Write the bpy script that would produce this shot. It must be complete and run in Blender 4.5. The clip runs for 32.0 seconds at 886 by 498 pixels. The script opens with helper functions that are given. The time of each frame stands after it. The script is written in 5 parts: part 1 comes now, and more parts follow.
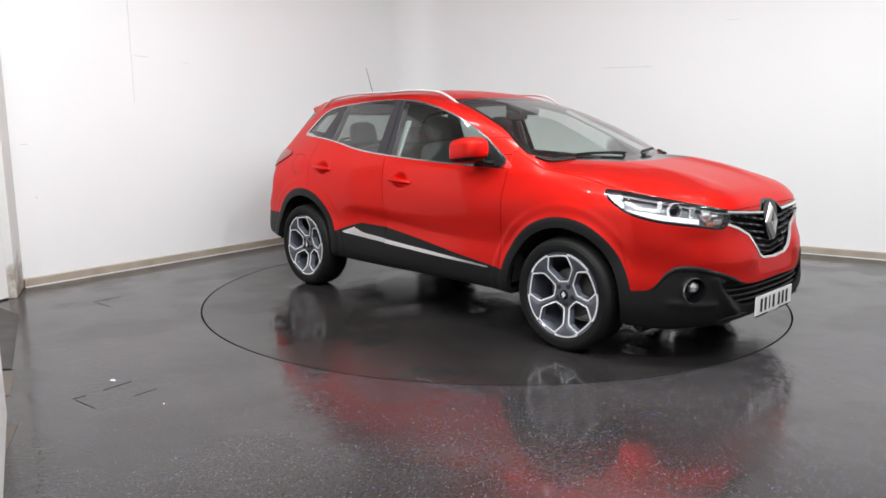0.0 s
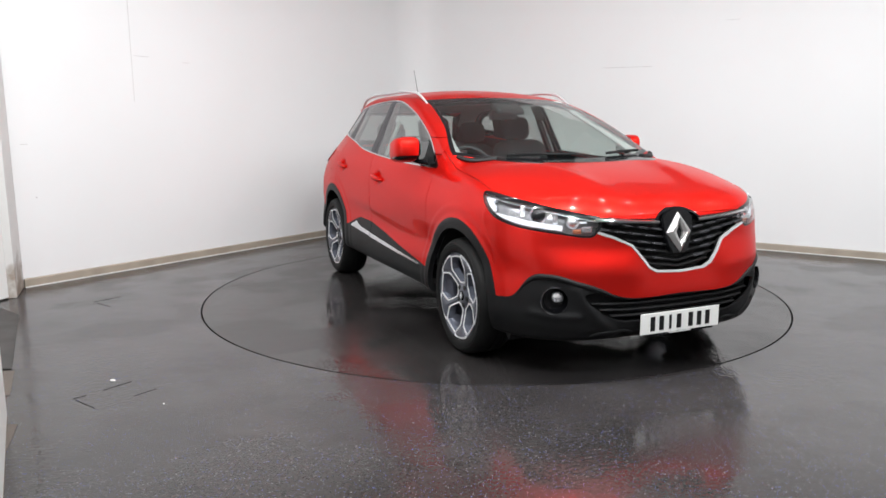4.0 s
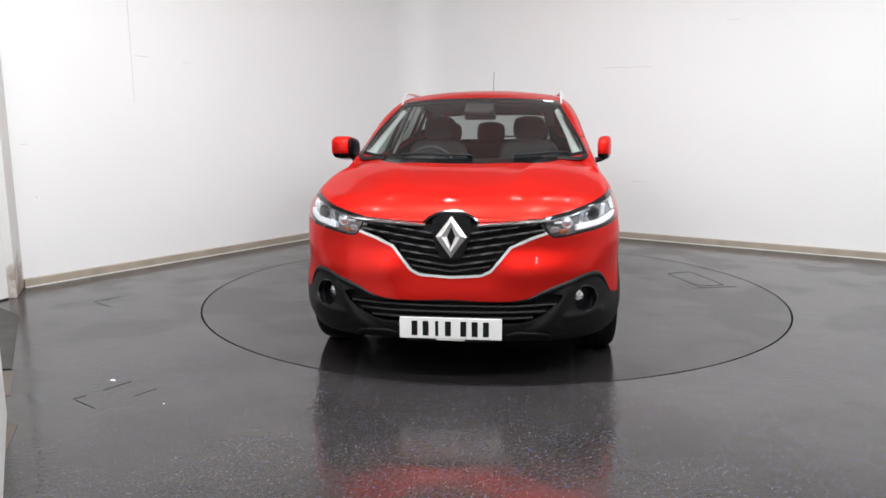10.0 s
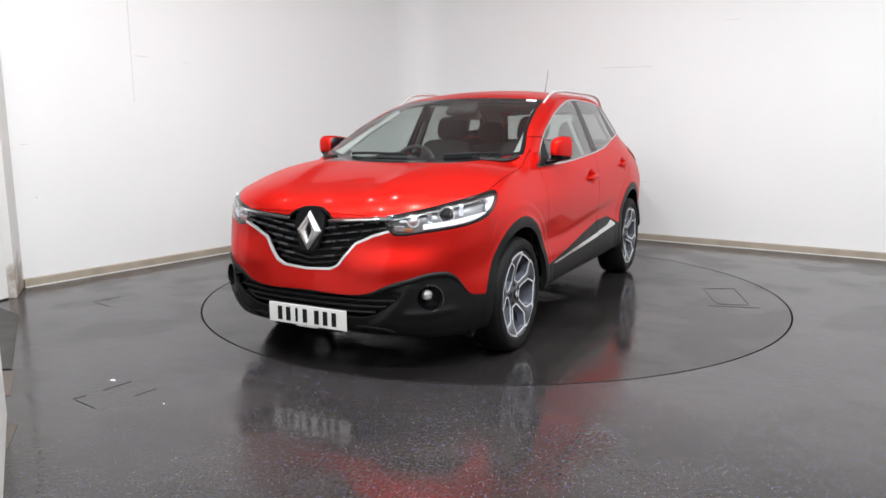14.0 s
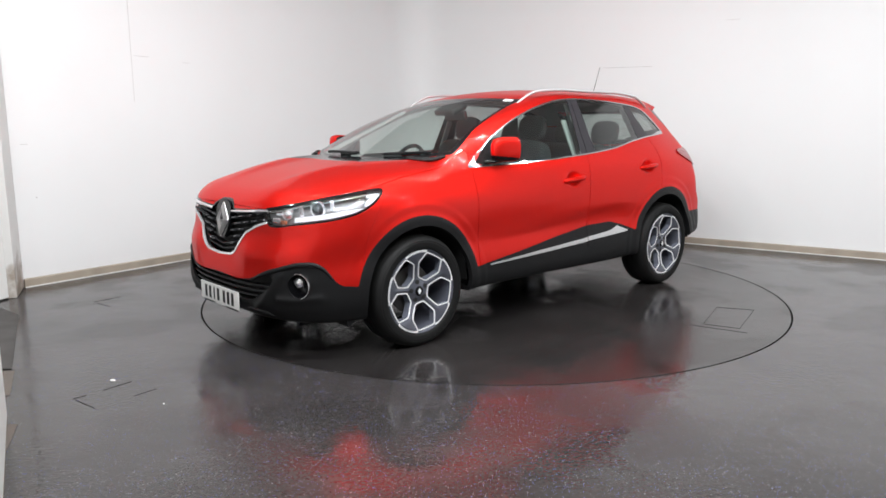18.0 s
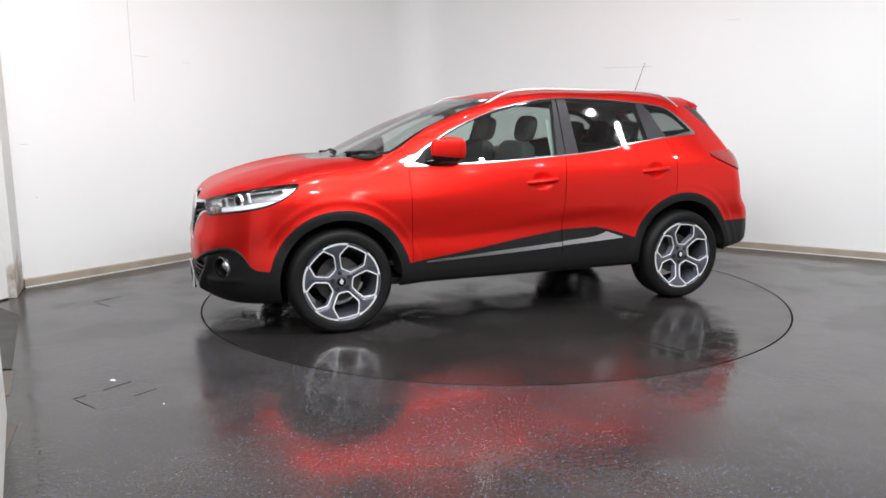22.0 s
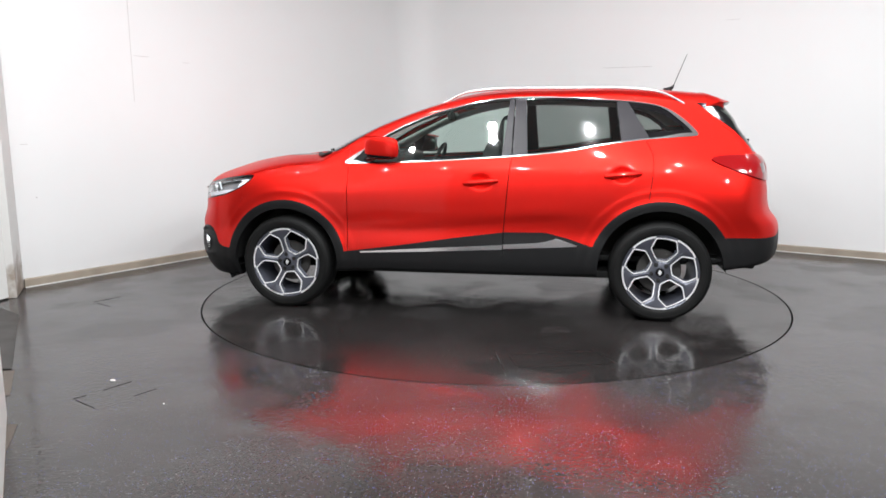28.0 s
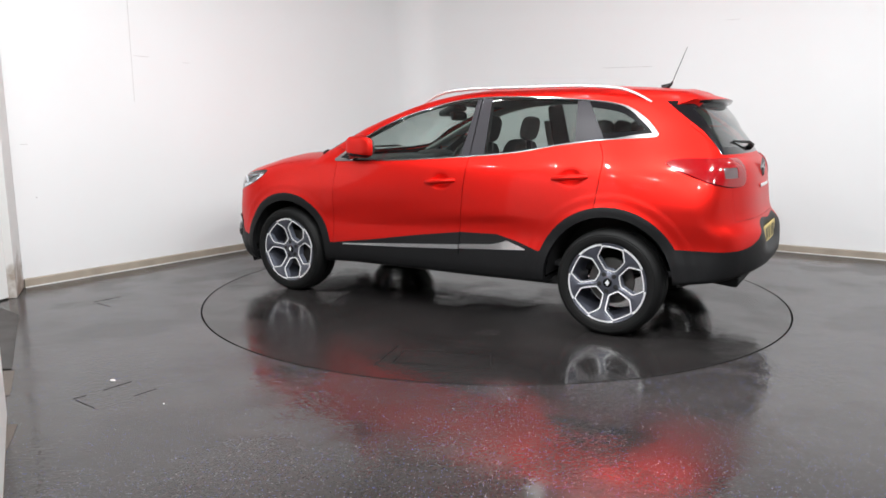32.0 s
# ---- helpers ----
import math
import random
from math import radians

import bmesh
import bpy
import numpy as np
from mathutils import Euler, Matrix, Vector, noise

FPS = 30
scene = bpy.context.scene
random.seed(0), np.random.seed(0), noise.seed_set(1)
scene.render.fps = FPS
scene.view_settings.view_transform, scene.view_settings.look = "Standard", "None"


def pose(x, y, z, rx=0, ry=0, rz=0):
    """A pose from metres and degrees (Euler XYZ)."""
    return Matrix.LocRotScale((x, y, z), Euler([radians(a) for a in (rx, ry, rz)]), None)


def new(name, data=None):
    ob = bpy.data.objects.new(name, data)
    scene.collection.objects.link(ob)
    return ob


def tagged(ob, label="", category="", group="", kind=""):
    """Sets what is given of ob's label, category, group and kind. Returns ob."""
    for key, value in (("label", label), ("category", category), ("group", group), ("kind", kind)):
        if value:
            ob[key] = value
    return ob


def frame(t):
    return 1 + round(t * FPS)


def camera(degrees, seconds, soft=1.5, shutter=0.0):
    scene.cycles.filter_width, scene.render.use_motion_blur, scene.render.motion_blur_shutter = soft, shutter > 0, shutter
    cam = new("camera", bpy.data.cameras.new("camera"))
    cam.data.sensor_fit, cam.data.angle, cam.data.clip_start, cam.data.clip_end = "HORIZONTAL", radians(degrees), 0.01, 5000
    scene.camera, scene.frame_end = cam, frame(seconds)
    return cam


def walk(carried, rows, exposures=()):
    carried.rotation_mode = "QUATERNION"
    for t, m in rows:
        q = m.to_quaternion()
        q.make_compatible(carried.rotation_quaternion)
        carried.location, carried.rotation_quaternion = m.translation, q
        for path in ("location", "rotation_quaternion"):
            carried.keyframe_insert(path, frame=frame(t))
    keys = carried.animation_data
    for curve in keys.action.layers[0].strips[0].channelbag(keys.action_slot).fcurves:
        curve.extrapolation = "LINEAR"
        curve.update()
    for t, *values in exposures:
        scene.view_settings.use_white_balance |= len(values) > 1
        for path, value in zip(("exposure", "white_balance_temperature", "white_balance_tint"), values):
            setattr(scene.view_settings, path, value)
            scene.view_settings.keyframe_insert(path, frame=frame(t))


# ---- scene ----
# Camera: fixed on a stand, looking down a little at a turntable.
EYE = (0.0, -5.835, 1.317)
TURN, TILT, LEAN = 3.708, 9.562, -0.273
cam = camera(62.5, 32.0, soft=1.6)
CAM_POSE = pose(*EYE, 0, 0, TURN) @ pose(0, 0, 0, 90 - TILT) @ pose(0, 0, 0, 0, 0, LEAN)
walk(cam, [(0, CAM_POSE), (32, CAM_POSE)], exposures=[(0, -0.37), (32, -0.37)])


def heading(t):
    """Degrees by which the turntable stands at t seconds."""
    return -41.88 - 5.161 * t


TURN_TIMES = [0, 0.1, 0.25, 0.5] + list(range(1, 32)) + [31.5, 31.75, 31.9, 32]
CAR_OFFSET = (0.082, -0.057)

# ---- light ----
world = bpy.data.worlds.new("world")
scene.world = world
world.use_nodes = True
world.node_tree.nodes["Background"].inputs[0].default_value = (0.8, 0.85, 0.9, 1)
world.node_tree.nodes["Background"].inputs[1].default_value = 0.02
CEILING = 3.3


def ceiling_or_fill_lamp(x, y, tilt, power, size=0.11):
    data = bpy.data.lights.new("ceiling_or_fill_lamp", "AREA")
    data.shape, data.size, data.energy, data.color = "DISK", size, power, (0.965, 0.985, 1.0)
    lamp = new("ceiling_or_fill_lamp", data)
    lamp.matrix_world = pose(x, y, CEILING - 0.10, tilt)
    return lamp


# ---- numeric helpers ----
def curve(x, xs, ys):
    """A smooth curve through the knots (xs rising), evaluated at x."""
    xs, ys = np.asarray(xs, float), np.asarray(ys, float)
    d = np.diff(ys) / np.diff(xs)
    m = np.concatenate(([d[0]], (d[:-1] + d[1:]) / 2, [d[-1]]))
    m[1:-1] = np.where(d[:-1] * d[1:] > 0, m[1:-1], 0)
    x = np.clip(x, xs[0], xs[-1])
    i = np.clip(np.searchsorted(xs, x) - 1, 0, len(xs) - 2)
    h = xs[i + 1] - xs[i]
    t = (x - xs[i]) / h
    return ((1 + 2 * t) * (1 - t) ** 2 * ys[i] + t * (1 - t) ** 2 * h * m[i]
            + t * t * (3 - 2 * t) * ys[i + 1] + t * t * (t - 1) * h * m[i + 1])


def step(x, a, b):
    t = np.clip((x - a) / (b - a), 0, 1)
    return t * t * (3 - 2 * t)


def smax(a, b, k):
    h = np.clip(0.5 + 0.5 * (a - b) / k, 0, 1)
    return b + (a - b) * h + k * h * (1 - h)


def smin(a, b, k):
    return -smax(-a, -b, k)


def smooth_line(pts, n=6, closed=True):
    """More points along a rounded line through pts."""
    p = np.asarray(pts, float)
    m = len(p)
    out = []
    for i in range(m if closed else m - 1):
        a, b, c, d = (p[(i + j) % m] if closed else p[min(max(i + j, 0), m - 1)] for j in (-1, 0, 1, 2))
        for t in np.arange(n) / n:
            out.append(0.5 * (2 * b + (c - a) * t + (2 * a - 5 * b + 4 * c - d) * t * t + (3 * b - a - 3 * c + d) * t ** 3))
    if not closed:
        out.append(p[-1])
    return np.array(out)


def inside_of(u, v, pts):
    """Signed distance to a closed outline, negative inside."""
    p = np.asarray(pts, float)
    q = np.roll(p, 1, axis=0)
    best, sign = np.full(u.shape, 1e9), np.ones(u.shape)
    for (ax, ay), (bx, by) in zip(p, q):
        ex, ey, wx, wy = bx - ax, by - ay, u - ax, v - ay
        t = np.clip((wx * ex + wy * ey) / (ex * ex + ey * ey + 1e-12), 0, 1)
        best = np.minimum(best, (wx - ex * t) ** 2 + (wy - ey * t) ** 2)
        c1, c2, c3 = v >= ay, v < by, ex * wy > ey * wx
        sign = np.where((c1 & c2 & c3) | (~c1 & ~c2 & ~c3), -sign, sign)
    return sign * np.sqrt(best)


def line_gap(u, v, pts):
    """Distance to an open line."""
    p = np.asarray(pts, float)
    best = np.full(u.shape, 1e9)
    for (ax, ay), (bx, by) in zip(p[:-1], p[1:]):
        ex, ey, wx, wy = bx - ax, by - ay, u - ax, v - ay
        t = np.clip((wx * ex + wy * ey) / (ex * ex + ey * ey + 1e-12), 0, 1)
        best = np.minimum(best, (wx - ex * t) ** 2 + (wy - ey * t) ** 2)
    return np.sqrt(best)


# A sheet is (V, N, F): points, their normals and triangles.
def tidy(V, N, F):
    F = np.asarray(F, int).reshape(-1, 3)
    used = np.unique(F)
    back = np.zeros(len(V), int)
    back[used] = np.arange(len(used))
    return V[used], N[used], back[F]


def cut(sheet, f):
    """Splits a sheet along f = 0 into (f below 0, f above 0)."""
    V, N, F = sheet
    f = np.where(np.abs(f) < 1e-6, 1e-6, f)
    neg = (f < 0)[F].sum(1)
    low, high = list(map(tuple, F[neg == 3])), list(map(tuple, F[neg == 0]))
    made, newV, newN = {}, [], []

    def mid(a, b):
        key = (a, b) if a < b else (b, a)
        if key not in made:
            t = f[a] / (f[a] - f[b])
            n = N[a] * (1 - t) + N[b] * t
            made[key] = len(V) + len(newV)
            newV.append(V[a] * (1 - t) + V[b] * t)
            newN.append(n / (np.linalg.norm(n) + 1e-9))
        return made[key]

    for tri in F[(neg == 1) | (neg == 2)]:
        lone = [k for k in range(3) if (f[tri[k]] < 0) != (f[tri[k - 1]] < 0) and (f[tri[k]] < 0) != (f[tri[(k + 1) % 3]] < 0)][0]
        a, b, c = int(tri[lone]), int(tri[(lone + 1) % 3]), int(tri[(lone + 2) % 3])
        ab, ac = mid(a, b), mid(a, c)
        one, two = (low, high) if f[a] < 0 else (high, low)
        one.append((a, ab, ac))
        two += [(ab, b, c), (ab, c, ac)]
    if newV:
        V, N = np.vstack((V, newV)), np.vstack((N, newN))
    return tidy(V, N, low), tidy(V, N, high)


def pushed(sheet, d):
    return sheet[0] + sheet[1] * d, sheet[1], sheet[2]


def mirrored(sheet):
    s = np.array([1, -1, 1])
    return sheet[0] * s, sheet[1] * s, sheet[2][:, ::-1]


def joined(*sheets):
    V, N, F, k = [], [], [], 0
    for a, b, c in sheets:
        V.append(a), N.append(b), F.append(np.asarray(c).reshape(-1, 3) + k)
        k += len(a)
    return np.vstack(V), np.vstack(N), np.vstack(F)


def welded(sheet):
    """Joins points that lie on one another."""
    V, N, F = sheet
    _, first, back = np.unique(np.round(V, 5), axis=0, return_index=True, return_inverse=True)
    return tidy(V[first], N[first], back.ravel()[F])


def refined(sheet):
    """The same sheet with four triangles for each one."""
    V, N, F = sheet
    e = np.sort(np.vstack((F[:, [0, 1]], F[:, [1, 2]], F[:, [2, 0]])), 1)
    u, back = np.unique(e, axis=0, return_inverse=True)
    k = back.ravel().reshape(3, -1) + len(V)
    n = N[u[:, 0]] + N[u[:, 1]]
    n /= np.linalg.norm(n, axis=1)[:, None] + 1e-9
    a, b, c = F.T
    G = np.vstack((np.stack((a, k[0], k[2]), 1), np.stack((k[0], b, k[1]), 1), np.stack((k[2], k[1], c), 1), np.stack((k[0], k[1], k[2]), 1)))
    return np.vstack((V, (V[u[:, 0]] + V[u[:, 1]]) / 2)), np.vstack((N, n)), G


def pieces(sheet):
    """The separate pieces of a sheet."""
    V, N, F = sheet
    tag = np.arange(len(V))
    while True:
        low = tag[F].min(1)
        new_tag = tag.copy()
        for k in range(3):
            np.minimum.at(new_tag, F[:, k], low)
        new_tag = new_tag[new_tag]
        if np.array_equal(new_tag, tag):
            break
        tag = new_tag
    return [tidy(V, N, F[tag[F[:, 0]] == k]) for k in np.unique(tag[F])]


def rimmed(sheet, depth, keep_middle=True):
    """Adds an edge of that depth round a sheet, turned inwards."""
    V, N, F = sheet
    if not len(F):
        return sheet
    e = np.vstack((F[:, [0, 1]], F[:, [1, 2]], F[:, [2, 0]]))
    key = np.sort(e, 1)
    _, first, count = np.unique(key, axis=0, return_index=True, return_counts=True)
    e = e[first[count == 1]]
    if keep_middle:
        e = e[~((np.abs(V[e[:, 0], 1]) < 1e-4) & (np.abs(V[e[:, 1], 1]) < 1e-4))]
    if not len(e):
        return sheet
    a, b = e[:, 0], e[:, 1]
    side = np.cross(V[b] - V[a], N[a] + N[b])
    side /= np.linalg.norm(side, axis=1)[:, None] + 1e-9
    k, m = len(V), len(e)
    Q = np.vstack((V[a], V[b], V[b] - N[b] * depth, V[a] - N[a] * depth))
    i = np.arange(m) + k
    G = np.vstack((np.stack((i + m, i, i + 3 * m), 1), np.stack((i + m, i + 3 * m, i + 2 * m), 1)))
    return np.vstack((V, Q)), np.vstack((N, side, side, side, side)), np.vstack((F, G))


def sheet_part(name, sheet, material, parent, label="", rim=0.0):
    """One mesh object from a sheet, under its thing."""
    if rim:
        sheet = rimmed(sheet, rim)
    V, N, F = sheet
    F = F[(F[:, 0] != F[:, 1]) & (F[:, 1] != F[:, 2]) & (F[:, 0] != F[:, 2])]
    F = F[np.unique(np.sort(F, 1), axis=0, return_index=True)[1]]
    V, N, F = tidy(V, N, F)
    data = bpy.data.meshes.new(name)
    data.from_pydata(V.tolist(), [], F.tolist())
    data.validate()
    data.polygons.foreach_set("use_smooth", np.ones(len(data.polygons), bool))
    data.normals_split_custom_set_from_vertices(N.tolist())
    data.materials.append(material)
    ob = new(name, data)
    ob.parent = parent
    return tagged(ob, label)


def part(name, bm, material, parent=None, label="", smooth=False):
    """One mesh object from a bmesh, under a thing or a part."""
    data = bpy.data.meshes.new(name)
    bmesh.ops.recalc_face_normals(bm, faces=bm.faces)
    bm.to_mesh(data)
    bm.free()
    for m in material if isinstance(material, (list, tuple)) else [material]:
        data.materials.append(m)
    if smooth:
        data.polygons.foreach_set("use_smooth", np.ones(len(data.polygons), bool))
        data.set_sharp_from_angle(angle=radians(38))
    ob = new(name, data)
    ob.parent = parent
    return tagged(ob, label)


def box(bm, size, m=None, bevel=0.0, segments=2):
    made = bmesh.ops.create_cube(bm, size=1, matrix=(m or Matrix()) @ Matrix.Diagonal((*size, 1)))
    if bevel:
        edges = {e for v in made["verts"] for e in v.link_edges}
        bmesh.ops.bevel(bm, geom=list(edges), offset=bevel, segments=segments, affect="EDGES", profile=0.5)


def tube(bm, pts, radius, sides=10, squash=1.0, caps=True):
    """A round bar along pts; radius a number or one for each point."""
    pts = [Vector(p) for p in pts]
    rings = []
    for i, p in enumerate(pts):
        way = (pts[min(i + 1, len(pts) - 1)] - pts[max(i - 1, 0)]).normalized()
        ref = Vector((0, 0, 1)) if abs(way.z) < 0.95 else Vector((1, 0, 0))
        u = way.cross(ref).normalized()
        w = u.cross(way)
        r = radius[i] if isinstance(radius, (list, tuple)) else radius
        rings.append([bm.verts.new(p + u * r * math.cos(a) + w * r * squash * math.sin(a))
                      for a in (2 * math.pi * k / sides for k in range(sides))])
    for r0, r1 in zip(rings[:-1], rings[1:]):
        for k in range(sides):
            bm.faces.new((r0[k], r0[(k + 1) % sides], r1[(k + 1) % sides], r1[k]))
    if caps:
        bm.faces.new(rings[0][::-1]), bm.faces.new(rings[-1])


def lathe(bm, profile, m, steps=48, closed=False):
    """Turns (radius, along) about the local y axis of m."""
    rings = []
    for k in range(steps):
        a = 2 * math.pi * k / steps
        rings.append([bm.verts.new(m @ Vector((r * math.cos(a), h, r * math.sin(a)))) for r, h in profile])
    n = len(profile)
    for k in range(steps):
        r0, r1 = rings[k], rings[(k + 1) % steps]
        for j in range(n if closed else n - 1):
            bm.faces.new((r0[j], r0[(j + 1) % n], r1[(j + 1) % n], r1[j]))


def prism(bm, outline, m, depth):
    """A flat outline (u, v) in the local xy plane of m, given a depth along its z."""
    lo = [bm.verts.new(m @ Vector((u, v, 0))) for u, v in outline]
    hi = [bm.verts.new(m @ Vector((u, v, depth))) for u, v in outline]
    bm.faces.new(lo[::-1]), bm.faces.new(hi)
    for i in range(len(lo)):
        j = (i + 1) % len(lo)
        bm.faces.new((lo[i], lo[j], hi[j], hi[i]))


# ---- materials ----
def material(name):
    m = bpy.data.materials.new(name)
    m.use_nodes = True
    t = m.node_tree
    return m, t, t.nodes["Principled BSDF"]


def plain(name, colour, rough=0.5, metal=0.0, coat=0.0, grain=0.0, scale=200.0, vary=0.08, spec=0.5):
    """A surface with slight unevenness in tone, gloss and relief."""
    m, t, b = material(name)
    b.inputs["Base Color"].default_value = (*colour, 1)
    b.inputs["Metallic"].default_value, b.inputs["Roughness"].default_value = metal, rough
    b.inputs["Coat Weight"].default_value, b.inputs["Coat Roughness"].default_value = coat, 0.03
    b.inputs["Specular IOR Level"].default_value = spec
    co = t.nodes.new("ShaderNodeTexCoord")
    if vary:
        n = t.nodes.new("ShaderNodeTexNoise")
        n.inputs["Scale"].default_value, n.inputs["Detail"].default_value = 6, 6
        t.links.new(co.outputs["Object"], n.inputs["Vector"])
        mix = t.nodes.new("ShaderNodeMix")
        mix.data_type = "RGBA"
        mix.inputs["A"].default_value = (*[c * (1 - vary) for c in colour], 1)
        mix.inputs["B"].default_value = (*[min(1, c * (1 + vary)) for c in colour], 1)
        t.links.new(n.outputs["Fac"], mix.inputs["Factor"])
        t.links.new(mix.outputs["Result"], b.inputs["Base Color"])
        r = t.nodes.new("ShaderNodeMapRange")
        r.inputs["To Min"].default_value, r.inputs["To Max"].default_value = max(0.0, rough * (1 - vary)), min(1, rough * (1 + vary))
        t.links.new(n.outputs["Fac"], r.inputs["Value"])
        t.links.new(r.outputs["Result"], b.inputs["Roughness"])
    if grain:
        g = t.nodes.new("ShaderNodeTexNoise")
        g.inputs["Scale"].default_value, g.inputs["Detail"].default_value = scale, 4
        t.links.new(co.outputs["Object"], g.inputs["Vector"])
        bump = t.nodes.new("ShaderNodeBump")
        bump.inputs["Strength"].default_value, bump.inputs["Distance"].default_value = grain, 0.002
        t.links.new(g.outputs["Fac"], bump.inputs["Height"])
        t.links.new(bump.outputs["Normal"], b.inputs["Normal"])
    return m


def glass(name, tint, gloss=0.075, rough=0.0):
    """A thin pane: tinted see-through with a mirror sheen."""
    m = bpy.data.materials.new(name)
    m.use_nodes = True
    t = m.node_tree
    t.nodes.clear()
    out, mix = t.nodes.new("ShaderNodeOutputMaterial"), t.nodes.new("ShaderNodeMixShader")
    see, shine, face = t.nodes.new("ShaderNodeBsdfTransparent"), t.nodes.new("ShaderNodeBsdfGlossy"), t.nodes.new("ShaderNodeLayerWeight")
    steep, fr = t.nodes.new("ShaderNodeMath"), t.nodes.new("ShaderNodeMath")
    steep.operation, fr.operation = "POWER", "MULTIPLY_ADD"
    see.inputs["Color"].default_value = (*tint, 1)
    shine.inputs["Roughness"].default_value = rough
    face.inputs["Blend"].default_value = 0.5
    steep.inputs[1].default_value = 3.5
    fr.inputs[1].default_value, fr.inputs[2].default_value = 0.9, gloss
    t.links.new(face.outputs["Facing"], steep.inputs[0])
    t.links.new(steep.outputs[0], fr.inputs[0])
    t.links.new(fr.outputs[0], mix.inputs["Fac"])
    t.links.new(see.outputs[0], mix.inputs[1]), t.links.new(shine.outputs[0], mix.inputs[2])
    t.links.new(mix.outputs[0], out.inputs["Surface"])
    return m


def glow(name, colour, strength):
    m, t, b = material(name)
    b.inputs["Base Color"].default_value = (*colour, 1)
    b.inputs["Emission Color"].default_value, b.inputs["Emission Strength"].default_value = (*colour, 1), strength
    return m


def paint_red():
    m, t, b = material("red_car_paint")
    b.inputs["Metallic"].default_value, b.inputs["Roughness"].default_value = 0.80, 0.39
    b.inputs["Specular IOR Level"].default_value = 0.06
    b.inputs["Specular Tint"].default_value = (0.80, 0.20, 0.17, 1)
    b.inputs["Coat Weight"].default_value, b.inputs["Coat Roughness"].default_value = 0.42, 0.03
    co, v, n = t.nodes.new("ShaderNodeTexCoord"), t.nodes.new("ShaderNodeTexVoronoi"), t.nodes.new("ShaderNodeTexNoise")
    v.inputs["Scale"].default_value = 900
    n.inputs["Scale"].default_value, n.inputs["Detail"].default_value = 2.5, 5
    mix, mix2 = t.nodes.new("ShaderNodeMix"), t.nodes.new("ShaderNodeMix")
    mix.data_type = mix2.data_type = "RGBA"
    mix.inputs["A"].default_value, mix.inputs["B"].default_value = (0.64, 0.013, 0.009, 1), (0.82, 0.022, 0.015, 1)
    mix2.inputs["A"].default_value = (0.73, 0.017, 0.012, 1)
    mix2.inputs["Factor"].default_value = 0.5
    t.links.new(co.outputs["Object"], v.inputs["Vector"]), t.links.new(co.outputs["Object"], n.inputs["Vector"])
    t.links.new(v.outputs["Color"], mix.inputs["Factor"])
    t.links.new(mix.outputs["Result"], mix2.inputs["B"])
    t.links.new(mix2.outputs["Result"], b.inputs["Base Color"])
    r = t.nodes.new("ShaderNodeMapRange")
    r.inputs["To Min"].default_value, r.inputs["To Max"].default_value = 0.025, 0.055
    t.links.new(n.outputs["Fac"], r.inputs["Value"]), t.links.new(r.outputs["Result"], b.inputs["Coat Roughness"])
    return m


